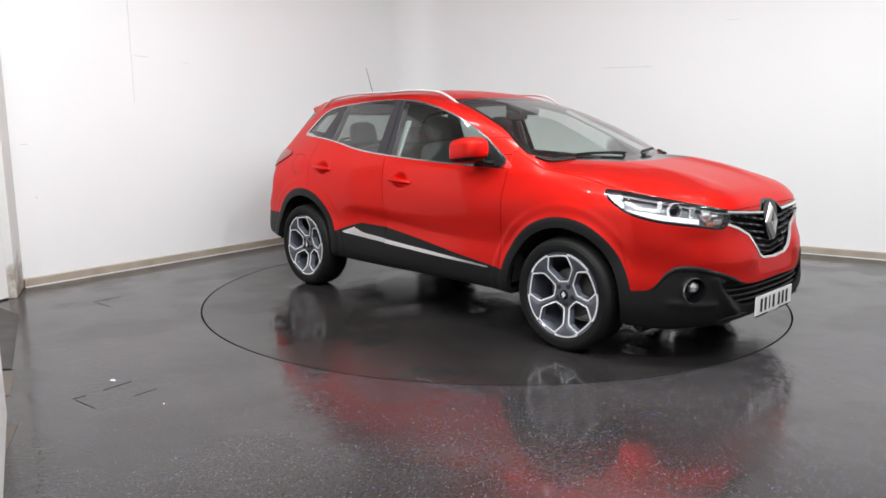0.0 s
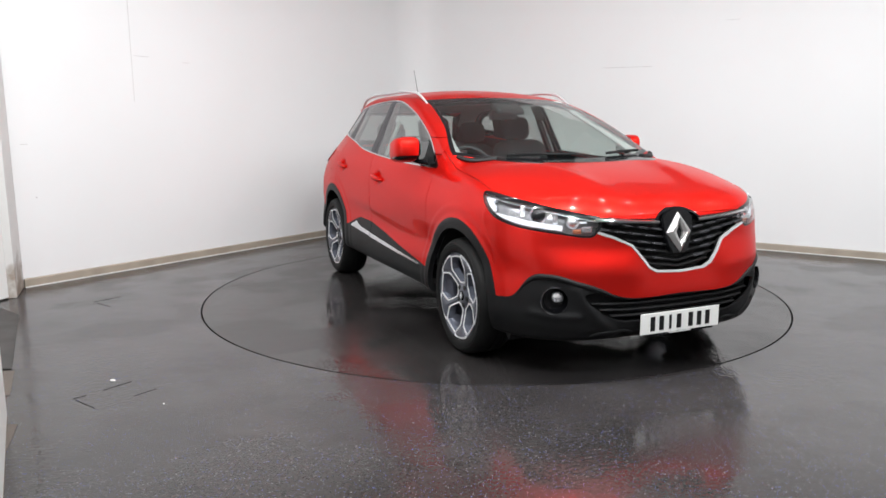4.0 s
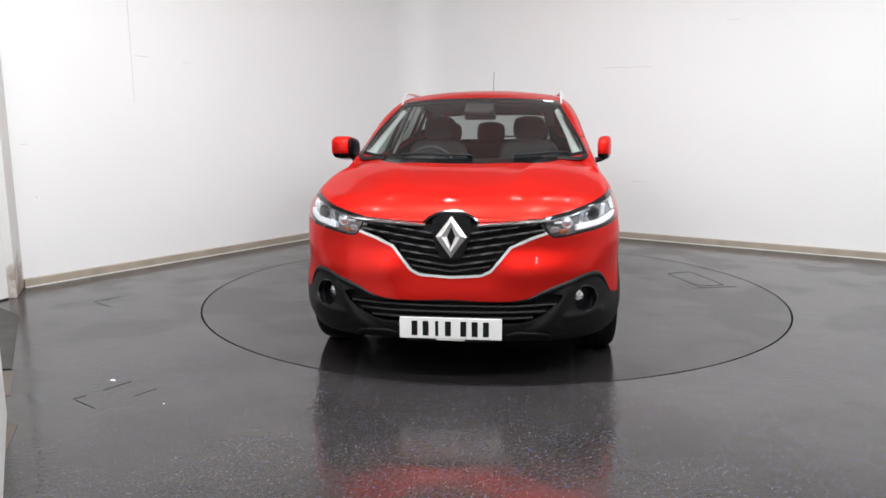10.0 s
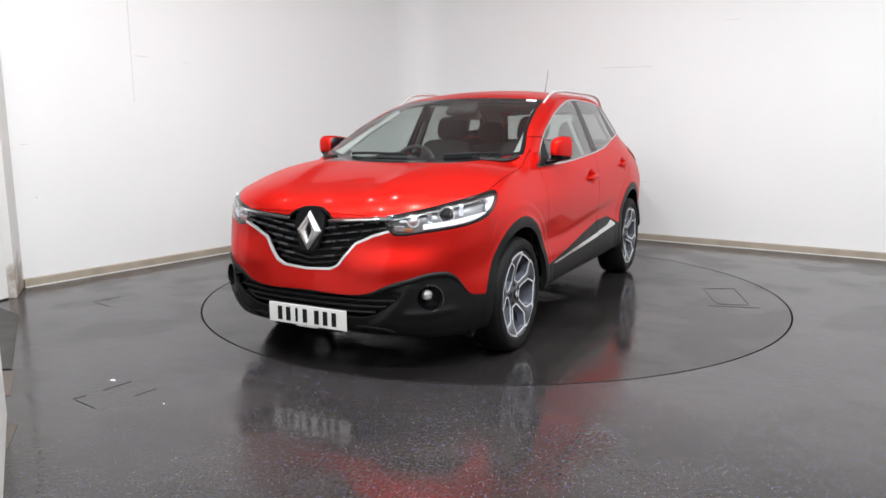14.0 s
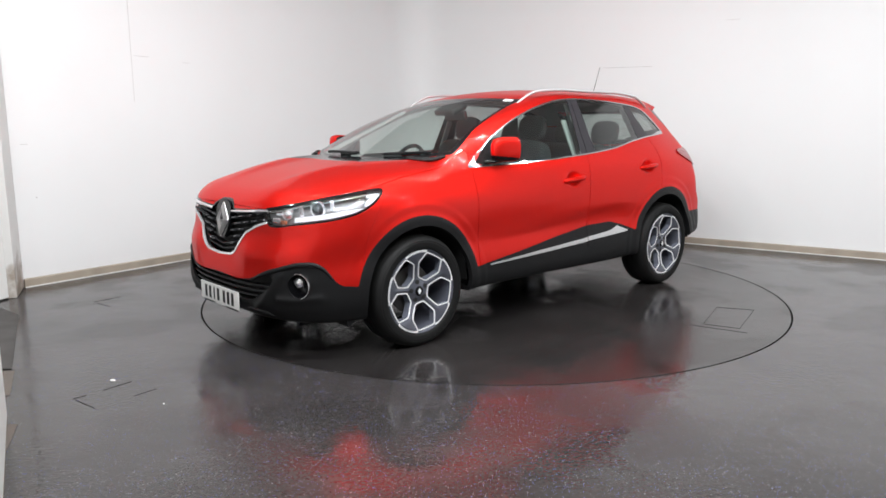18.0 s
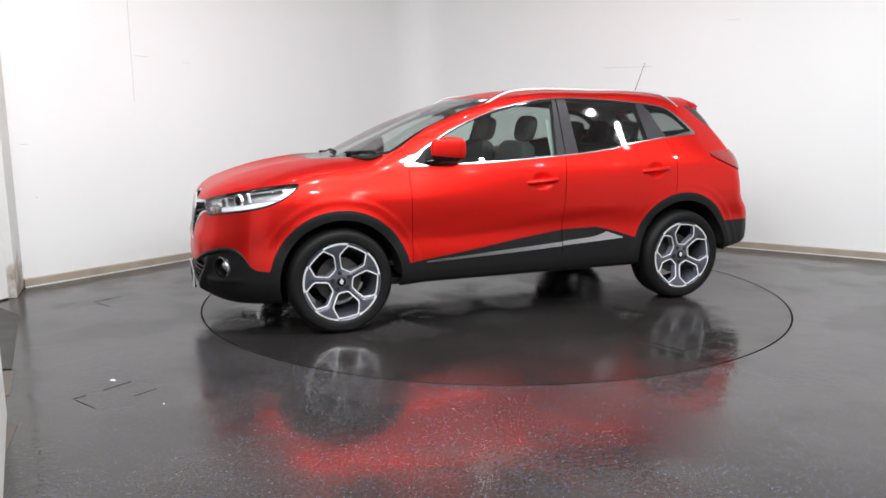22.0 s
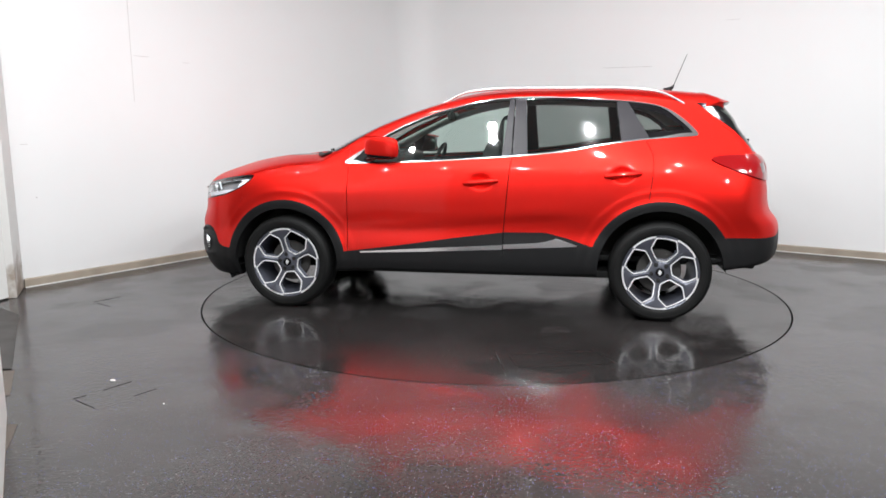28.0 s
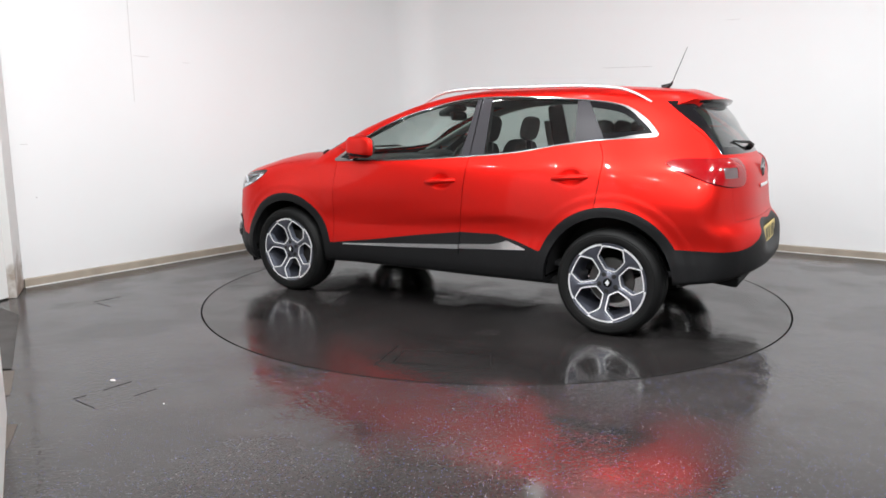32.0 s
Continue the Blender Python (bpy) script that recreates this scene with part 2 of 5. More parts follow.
def floor_material(name, seed, flecks=1.0, tone=1.0):
    """Dark vinyl with light flecks, wet in patches."""
    m, t, b = material(name)
    co = t.nodes.new("ShaderNodeTexCoord")
    mp = t.nodes.new("ShaderNodeMapping")
    mp.inputs["Location"].default_value = (seed, seed * 1.7, 0)
    t.links.new(co.outputs["Object"], mp.inputs["Vector"])

    def tex(kind, scale, detail=4.0):
        n = t.nodes.new(kind)
        n.inputs["Scale"].default_value = scale
        if kind == "ShaderNodeTexNoise":
            n.inputs["Detail"].default_value = detail
        t.links.new(mp.outputs["Vector"], n.inputs["Vector"])
        return n

    def remap(src, a, b0, c, d):
        r = t.nodes.new("ShaderNodeMapRange")
        r.inputs["From Min"].default_value, r.inputs["From Max"].default_value = a, b0
        r.inputs["To Min"].default_value, r.inputs["To Max"].default_value = c, d
        t.links.new(src, r.inputs["Value"])
        return r.outputs["Result"]

    def mixed(fac, a, c):
        x = t.nodes.new("ShaderNodeMix")
        x.data_type = "RGBA"
        for sock, val in (("Factor", fac), ("A", a), ("B", c)):
            if isinstance(val, (tuple, float)):
                x.inputs[sock].default_value = val
            else:
                t.links.new(val, x.inputs[sock])
        return x.outputs["Result"]

    stain, fine, wet = tex("ShaderNodeTexNoise", 1.1, 7), tex("ShaderNodeTexNoise", 60, 5), tex("ShaderNodeTexNoise", 1.3, 9)
    ground = mixed(remap(stain.outputs["Fac"], 0.35, 0.65, 0, 1), (0.022 * tone, 0.0198 * tone, 0.0193 * tone, 1), (0.040 * tone, 0.0362 * tone, 0.0352 * tone, 1))
    ground = mixed(remap(fine.outputs["Fac"], 0.45, 0.75, 0, 0.5), ground, (0.062 * tone, 0.0565 * tone, 0.055 * tone, 1))
    fleck = tex("ShaderNodeTexVoronoi", 118)
    spot = remap(fleck.outputs["Distance"], 0.12, 0.22, flecks, 0)
    rare = t.nodes.new("ShaderNodeSeparateColor")
    t.links.new(fleck.outputs["Color"], rare.inputs[0])
    pick = t.nodes.new("ShaderNodeMath")
    pick.operation = "MULTIPLY"
    t.links.new(remap(rare.outputs[0], 0.46, 0.70, 0, 1), pick.inputs[0])
    t.links.new(spot, pick.inputs[1])
    chip = mixed(remap(rare.outputs[1], 0.58, 0.66, 0, 1), (0.17, 0.21, 0.66, 1), (0.56, 0.56, 0.62, 1))
    t.links.new(mixed(pick.outputs[0], ground, chip), b.inputs["Base Color"])
    t.links.new(remap(wet.outputs["Fac"], 0.44, 0.58, 0.24, 0.045), b.inputs["Roughness"])
    b.inputs["Specular IOR Level"].default_value = 0.43
    ripple = tex("ShaderNodeTexNoise", 9, 3)
    drops = tex("ShaderNodeTexNoise", 46, 4)
    add = t.nodes.new("ShaderNodeMath")
    add.operation = "ADD"
    t.links.new(ripple.outputs["Fac"], add.inputs[0])
    pool = t.nodes.new("ShaderNodeMath")
    pool.operation = "MULTIPLY"
    t.links.new(remap(drops.outputs["Fac"], 0.46, 0.62, 0, 0.8), pool.inputs[0])
    t.links.new(remap(wet.outputs["Fac"], 0.54, 0.63, 0.05, 1), pool.inputs[1])
    t.links.new(pool.outputs[0], add.inputs[1])
    bump = t.nodes.new("ShaderNodeBump")
    bump.inputs["Strength"].default_value, bump.inputs["Distance"].default_value = 0.11, 0.01
    t.links.new(add.outputs[0], bump.inputs["Height"])
    t.links.new(bump.outputs["Normal"], b.inputs["Normal"])
    return m


def wall_material():
    """White paint, a little scuffed and grey near its foot."""
    m, t, b = material("white_wall_paint")
    co, n, s = t.nodes.new("ShaderNodeTexCoord"), t.nodes.new("ShaderNodeTexNoise"), t.nodes.new("ShaderNodeTexNoise")
    n.inputs["Scale"].default_value, n.inputs["Detail"].default_value = 0.9, 8
    s.inputs["Scale"].default_value, s.inputs["Detail"].default_value = 55, 4
    t.links.new(co.outputs["Object"], n.inputs["Vector"]), t.links.new(co.outputs["Object"], s.inputs["Vector"])
    mix = t.nodes.new("ShaderNodeMix")
    mix.data_type = "RGBA"
    mix.inputs["A"].default_value, mix.inputs["B"].default_value = (0.80, 0.80, 0.795, 1), (0.85, 0.855, 0.86, 1)
    t.links.new(n.outputs["Fac"], mix.inputs["Factor"]), t.links.new(mix.outputs["Result"], b.inputs["Base Color"])
    b.inputs["Roughness"].default_value = 0.55
    bump = t.nodes.new("ShaderNodeBump")
    bump.inputs["Strength"].default_value, bump.inputs["Distance"].default_value = 0.15, 0.002
    t.links.new(s.outputs["Fac"], bump.inputs["Height"]), t.links.new(bump.outputs["Normal"], b.inputs["Normal"])
    return m


RED = paint_red()
BLACK_TRIM = plain("black_grained_plastic", (0.0085, 0.0085, 0.009), 0.46, grain=0.25, scale=500, spec=0.18)
BLACK_GLOSS = plain("gloss_black_plastic", (0.005, 0.005, 0.006), 0.12, vary=0.2, spec=0.4)
PILLAR = plain("satin_dark_film", (0.024, 0.022, 0.026), 0.34, spec=0.25)
BRIGHT = plain("bright_satin_trim", (0.54, 0.54, 0.55), 0.18, metal=1.0, vary=0.03)
CHROME = plain("chrome", (0.86, 0.86, 0.87), 0.10, metal=1.0, vary=0.03)
STRIP = plain("bright_door_strip", (0.78, 0.78, 0.79), 0.16, metal=1.0, vary=0.04)
GRILLE_TRIM = plain("bright_grille_trim", (0.84, 0.84, 0.85), 0.24, metal=0.6, vary=0.04)
RAIL = plain("satin_silver_rail", (0.60, 0.60, 0.61), 0.30, metal=0.5, vary=0.05)
GUNMETAL = plain("dark_grey_wheel_paint", (0.095, 0.100, 0.125), 0.30, metal=0.5, coat=0.6)
POCKET = plain("blue_grey_wheel_paint", (0.22, 0.235, 0.29), 0.22, metal=0.4, coat=0.6)
MACHINED = plain("machined_wheel_face", (0.93, 0.93, 0.94), 0.30, metal=0.45, vary=0.06)
RUBBER = plain("tyre_rubber", (0.0075, 0.0075, 0.0075), 0.60, grain=0.3, scale=300, vary=0.2, spec=0.20)
DARK = plain("dark_underbody", (0.010, 0.010, 0.010), 0.75, grain=0.3, vary=0.3)
FABRIC = plain("charcoal_seat_cloth", (0.022, 0.022, 0.024), 0.9, grain=0.6, scale=700)
CABIN = plain("dark_cabin_plastic", (0.020, 0.020, 0.021), 0.65, grain=0.3, scale=400)
HEADLINING = plain("pale_headlining", (0.30, 0.31, 0.30), 0.95, grain=0.4, scale=500)
GLASS_FRONT = glass("windscreen_glass", (0.90, 0.95, 0.93), 0.10, 0.03)
GLASS_SIDE = glass("door_glass", (0.83, 0.93, 0.89), 0.12, 0.02)
GLASS_DARK = glass("privacy_glass", (0.54, 0.59, 0.57), 0.10, 0.05)
LENS = glass("clear_lamp_lens", (0.95, 0.96, 0.97), 0.07)
RED_LENS = plain("red_lamp_lens", (0.26, 0.003, 0.005), 0.10, coat=0.4, vary=0.1)
WHITE_PAINT = plain("white_gloss_board", (0.78, 0.78, 0.76), 0.35)
WALL = wall_material()
CEIL = plain("ceiling_paint", (0.46, 0.46, 0.455), 0.8)
SKIRT = plain("stained_timber_skirting", (0.36, 0.31, 0.25), 0.6, grain=0.5, scale=40, vary=0.3)
FLOOR = floor_material("dark_speckled_vinyl", 0.0, 1.0, 1.15)
DISC = floor_material("dark_turntable_vinyl", 7.3, 0.10, 0.60)
SEAM = plain("worn_hatch_joint", (0.012, 0.012, 0.012), 0.35, spec=0.3)
GROOVE = plain("black_rubber_seal", (0.008, 0.008, 0.008), 0.7)

# ---- room ----
TABLE_R = 2.236


def room():
    """Floor with a round hole for the turntable, curved back wall, ceiling and the closing walls."""
    bm = bmesh.new()
    steps = 160
    ring = [bm.verts.new(((TABLE_R + 0.006) * math.cos(2 * math.pi * k / steps), (TABLE_R + 0.006) * math.sin(2 * math.pi * k / steps), 0)) for k in range(steps)]
    edge = []
    for k in range(steps):
        c, s = math.cos(2 * math.pi * k / steps), math.sin(2 * math.pi * k / steps)
        r = 11 / max(abs(c), abs(s))
        edge.append(bm.verts.new((r * c, r * s, 0)))
    deep = [bm.verts.new(v.co - Vector((0, 0, 0.06))) for v in ring]
    for k in range(steps):
        j = (k + 1) % steps
        bm.faces.new((ring[k], edge[k], edge[j], ring[j]))
        bm.faces.new((ring[k], ring[j], deep[j], deep[k]))
    bm.faces.new(deep)
    floor = tagged(part("floor", bm, [FLOOR, GROOVE]), "dark speckled vinyl floor, wet in patches", "floor", kind="structure")
    for p in floor.data.polygons:
        p.material_index = 0 if abs(p.center.z) < 1e-4 else 1

    line = wall_line()

    def strip(name, pts, z0, z1, thick, mat, bevel=0.0):
        bm = bmesh.new()
        rows = []
        for i, (x, y) in enumerate(pts):
            a, b = Vector(pts[max(i - 1, 0)]), Vector(pts[min(i + 1, len(pts) - 1)])
            n = (b - a).normalized()
            n = Vector((-n.y, n.x))
            prof = [(0, z0), (0, z1 - bevel), (bevel, z1), (thick, z1), (thick, z0)] if bevel else [(0, z0), (0, z1), (thick, z1), (thick, z0)]
            rows.append([bm.verts.new((x + n.x * d, y + n.y * d, z)) for d, z in prof])
        for r0, r1 in zip(rows[:-1], rows[1:]):
            for j in range(len(r0)):
                k = (j + 1) % len(r0)
                bm.faces.new((r0[j], r1[j], r1[k], r0[k]))
        bm.faces.new(rows[0]), bm.faces.new(rows[-1][::-1])
        return part(name, bm, mat, smooth=True)

    tagged(strip("wall_back", line, 0.0, CEILING, 0.12, WALL), "white painted wall curving round the corner", "wall", kind="structure")
    inner = [(x + 0.0, y) for x, y in offset_line(line, -0.022)]
    tagged(strip("baseboard", inner, 0.0, 0.072, 0.020, SKIRT, 0.008), "stained pale timber skirting along the wall", "baseboard", kind="structure")
    bead = offset_line(line, -0.036)
    tagged(strip("trim", bead, 0.0, 0.006, 0.008, WHITE_PAINT, 0.002), "white sealant bead along the skirting", "trim", kind="structure")
    bm = bmesh.new()
    box(bm, (22, 22, 0.1), pose(0, 0, CEILING + 0.05))
    tagged(part("ceiling", bm, CEIL), "plain off-white ceiling", "ceiling", kind="structure")
    for nm, size, at in (("wall_south", (22, 0.15, CEILING), (0, -8.6, CEILING / 2)), ("wall_east", (0.15, 22, CEILING), (6.2, 0, CEILING / 2)),
                         ("wall_west", (0.15, 22, CEILING), (-6.4, 0, CEILING / 2))):
        bm = bmesh.new()
        box(bm, size, pose(*at))
        tagged(part(nm, bm, WALL), "plain painted wall", "wall", kind="structure")


def wall_line():
    """The foot of the back wall: straight, a wide bend, straight."""
    a, corner, b = Vector((-3.892, -0.09)), Vector((-1.03, 4.43)), Vector((6.1, 0.145))
    u, w = (a - corner).normalized(), (b - corner).normalized()
    half = u.angle(w) / 2
    bend = 0.5
    d = bend / math.tan(half)
    centre = corner + (u + w).normalized() * bend / math.sin(half)
    p, q = corner + u * d, corner + w * d
    a0, a1 = math.atan2(*(p - centre).yx), math.atan2(*(q - centre).yx)
    if a1 > a0:
        a1 -= 2 * math.pi
    arc = [tuple(centre + bend * Vector((math.cos(a0 + (a1 - a0) * k / 24), math.sin(a0 + (a1 - a0) * k / 24)))) for k in range(25)]
    return [tuple(a)] + arc + [tuple(b)]


def offset_line(pts, d):
    out = []
    for i, (x, y) in enumerate(pts):
        n = (Vector(pts[min(i + 1, len(pts) - 1)]) - Vector(pts[max(i - 1, 0)])).normalized()
        out.append((x - n.y * d, y + n.x * d))
    return out


room()
# Rows of small spots in the ceiling; the ones over the camera are turned to the back wall.
for ly, tilt, power in ((-4.3, 38, 37), (-2.45, 24, 31), (-0.95, 34, 16)):
    row = np.linspace(-2.9, 3.3, 11) if ly == -0.95 else (-2.75, -1.6, -0.45, 0.7, 1.95, 3.2)
    for lx in row:
        ceiling_or_fill_lamp(float(lx), ly, tilt, power * 6 / len(row) * float(np.interp(lx, [-2.75, -1.6, -0.45, 0.7, 1.95, 3.2], [0.68, 1.00, 1.46, 1.56, 1.18, 0.68])))
# Unseen fill lamps, added to brighten the right wall and behind the camera.
for lx, ly in ((4.2, -0.4), (4.4, -2.2), (-2.2, -6.6), (0.0, -6.6), (2.2, -6.6)):
    ceiling_or_fill_lamp(lx, ly, 0, 20)


def turntable():
    bm = bmesh.new()
    steps = 160
    prof = [(TABLE_R - 0.006, -0.05), (TABLE_R - 0.006, -0.001), (TABLE_R - 0.007, 0.0)]
    rings = [[bm.verts.new((r * math.cos(2 * math.pi * k / steps), r * math.sin(2 * math.pi * k / steps), z)) for k in range(steps)] for r, z in prof]
    for r0, r1 in zip(rings[:-1], rings[1:]):
        for k in range(steps):
            bm.faces.new((r0[k], r0[(k + 1) % steps], r1[(k + 1) % steps], r1[k]))
    bm.faces.new(rings[-1])
    root = part("turntable", bm, DISC)
    for name, pts in (("hatch_seam", [(-0.801, 1.547), (-0.916, 1.768), (-0.376, 1.932), (-0.308, 1.713), (-0.801, 1.547)]), ("hatch_edge", [(-0.223, 1.659), (-0.314, 2.015)])):
        bm = bmesh.new()
        for a, b in zip(pts[:-1], pts[1:]):
            d = Vector(b) - Vector(a)
            c = (Vector(a) + Vector(b)) / 2
            box(bm, (d.length, 0.0022, 0.002), pose(c.x, c.y, 0.001, 0, 0, math.degrees(math.atan2(d.y, d.x))))
        part(name, bm, SEAM, root)
    return tagged(root, "round dark turntable set flush in the floor", "turntable")


TABLE = turntable()


def slab(name, pts, height, mat, label, category, z=0.0):
    """A flat piece on the floor."""
    bm = bmesh.new()
    prism(bm, pts, pose(0, 0, z), height)
    return tagged(part(name, bm, mat), label, category)


MAT = plain("worn_dark_mat", (0.022, 0.019, 0.017), 0.4, grain=0.4, scale=150, vary=0.3)
CEMENT = plain("pale_cement_patch", (0.12, 0.10, 0.085), 0.7, grain=0.6, scale=80, vary=0.3)


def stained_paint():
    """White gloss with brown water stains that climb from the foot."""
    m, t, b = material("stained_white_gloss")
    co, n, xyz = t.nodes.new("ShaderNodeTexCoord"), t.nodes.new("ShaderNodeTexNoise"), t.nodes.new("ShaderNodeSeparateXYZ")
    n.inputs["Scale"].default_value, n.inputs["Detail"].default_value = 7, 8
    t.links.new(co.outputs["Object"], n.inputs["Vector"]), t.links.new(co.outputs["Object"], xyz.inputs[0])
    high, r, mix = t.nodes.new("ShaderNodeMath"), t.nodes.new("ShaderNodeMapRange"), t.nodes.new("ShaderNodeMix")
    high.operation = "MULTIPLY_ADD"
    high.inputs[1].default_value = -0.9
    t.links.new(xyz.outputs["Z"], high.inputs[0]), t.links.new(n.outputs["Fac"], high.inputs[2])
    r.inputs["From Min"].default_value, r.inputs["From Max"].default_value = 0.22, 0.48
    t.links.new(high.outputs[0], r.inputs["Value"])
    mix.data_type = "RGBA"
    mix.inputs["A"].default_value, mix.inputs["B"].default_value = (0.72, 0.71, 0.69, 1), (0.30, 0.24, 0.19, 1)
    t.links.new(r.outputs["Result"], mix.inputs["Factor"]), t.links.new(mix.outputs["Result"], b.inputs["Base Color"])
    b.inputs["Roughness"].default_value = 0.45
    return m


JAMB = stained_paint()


def floor_details():
    """Service hatches in the floor and the clutter by the door."""
    for strokes in ([(-2.043, -2.538, -2.006, -2.485), (-2.021, -2.550, -1.873, -2.647), (-1.957, -2.408, -1.876, -2.277), (-1.761, -2.482, -1.696, -2.376)],
                    [(-3.025, -0.572, -2.911, -0.399), (-2.974, -0.610, -2.823, -0.706)]):
        hatch = tagged(new("floor_hatch"), "service hatch in the floor with a broken black seam", "floor hatch", "floor hatches")
        for ax, ay, bx, by in strokes:
            d, c = Vector((bx - ax, by - ay)), Vector((ax + bx, ay + by)) / 2
            bm = bmesh.new()
            box(bm, (d.length, 0.0016, 0.002), pose(c.x, c.y, 0.001, 0, 0, math.degrees(math.atan2(d.y, d.x))))
            part("seam", bm, SEAM, hatch)
    for x, y, r in ((-1.98, -2.271, 0.012), (-1.566, -2.576, 0.004)):
        bm = bmesh.new()
        bmesh.ops.create_icosphere(bm, subdivisions=2, radius=r)
        for v in bm.verts:
            v.co = Vector((v.co.x * 1.3, v.co.y * 0.8, max(v.co.z, -r * 0.3) * 0.6)) * (1 + 0.3 * noise.noise(v.co * 90))
        bmesh.ops.translate(bm, verts=bm.verts, vec=(x, y, r * 0.17))
        tagged(part("paper_scrap", bm, WHITE_PAINT), "small crumpled white scrap on the floor", "litter", "scraps on the floor")
    slab("floor_mat", [(-3.68, -0.75), (-3.35, -0.98), (-2.63, -2.13), (-2.69, -2.13)], 0.006, MAT, "worn dark mat on the floor by the door", "mat")
    slab("cement_patch", [(-2.68, -2.16), (-2.60, -2.15), (-2.39, -2.50), (-2.46, -2.60)], 0.004, CEMENT, "pale worn cement patch in the floor", "floor patch")
    slab("cement_patch", [(-2.165, -2.862), (-2.115, -2.855), (-2.03, -3.03), (-1.985, -3.13)], 0.004, CEMENT, "pale worn cement patch in the floor", "floor patch")
    # Door jamb, door leaf and a free-standing board.
    def upright(name, a, b, thick, z0, z1, mat, bevel=0.006):
        bm = bmesh.new()
        d, c = Vector(b) - Vector(a), (Vector(a) + Vector(b)) / 2
        n = Vector((d.y, -d.x)).normalized() * thick / 2
        box(bm, (d.length, thick, z1 - z0), pose(c.x + n.x, c.y + n.y, (z0 + z1) / 2, 0, 0, math.degrees(math.atan2(d.y, d.x))), bevel)
        return part(name, bm, mat)

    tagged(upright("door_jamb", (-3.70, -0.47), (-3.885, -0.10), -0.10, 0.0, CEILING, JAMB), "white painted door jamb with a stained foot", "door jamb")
    tagged(upright("door_1", (-3.93, -1.5), (-3.745, -0.50), -0.05, 0.01, 2.6, WHITE_PAINT), "white flush door standing shut", "door", kind="structure")
    board = tagged(new("partition_board"), "white board on edge with a pale timber lip", "board")
    for nm, th, z0, z1, mt in (("panel", -0.04, 0.012, 2.2, WHITE_PAINT), ("lip", -0.052, 0.0, 0.012, SKIRT)):
        upright(nm, (-1.30, -4.17), (-2.225, -2.765), th, z0, z1, mt, 0.003).parent = board


floor_details()


def wall_marks():
    """A board joint and scratches on the painted walls."""
    left, right = (Vector((-3.892, -0.09)), Vector((-1.03, 4.43))), (Vector((-1.03, 4.43)), Vector((6.1, 0.145)))
    grey = plain("scuffed_paint", (0.60, 0.59, 0.58), 0.7, vary=0.2)
    for (a, b), d, z, w, h, lean in ((left, 1.125, 2.10, 0.004, 1.10, 0), (left, 1.225, 1.968, 0.14, 0.005, 0), (left, 1.70, 1.938, 0.08, 0.004, 0), (right, 3.02, 1.971, 0.58, 0.005, 1),
                                     (right, 4.157, 2.404, 0.14, 0.004, 0), (right, 3.24, 0.67, 0.20, 0.004, 0), (left, 0.11, 1.184, 0.06, 0.004, 0), (left, 0.17, 0.74, 0.010, 0.010, 0)):
        way = (b - a).normalized()
        p = a + way * d
        bm = bmesh.new()
        box(bm, (w, 0.003, h), pose(p.x, p.y, z, 0, 0, math.degrees(math.atan2(way.y, way.x))) @ pose(0, 0, 0, 0, lean, 0))
        tagged(part("wall_scratch", bm, grey), "thin grey scratch in the white wall paint", "wall mark", "marks on the walls")


wall_marks()

# ---- car ----
# Car space: x forwards, y to its left, z up, the origin on the ground half-way between the axles.
AXLE, HUB_Z, TYRE_R = 1.323, 0.338, 0.340
# Wheel arches: centre x, centre z, outer radius of the black trim.
ARCHES = ((1.321, 0.342, 0.457), (-1.317, 0.344, 0.474))
CAR = tagged(new("car"), "red five-door crossover car with black lower cladding and chrome window trim", "car")


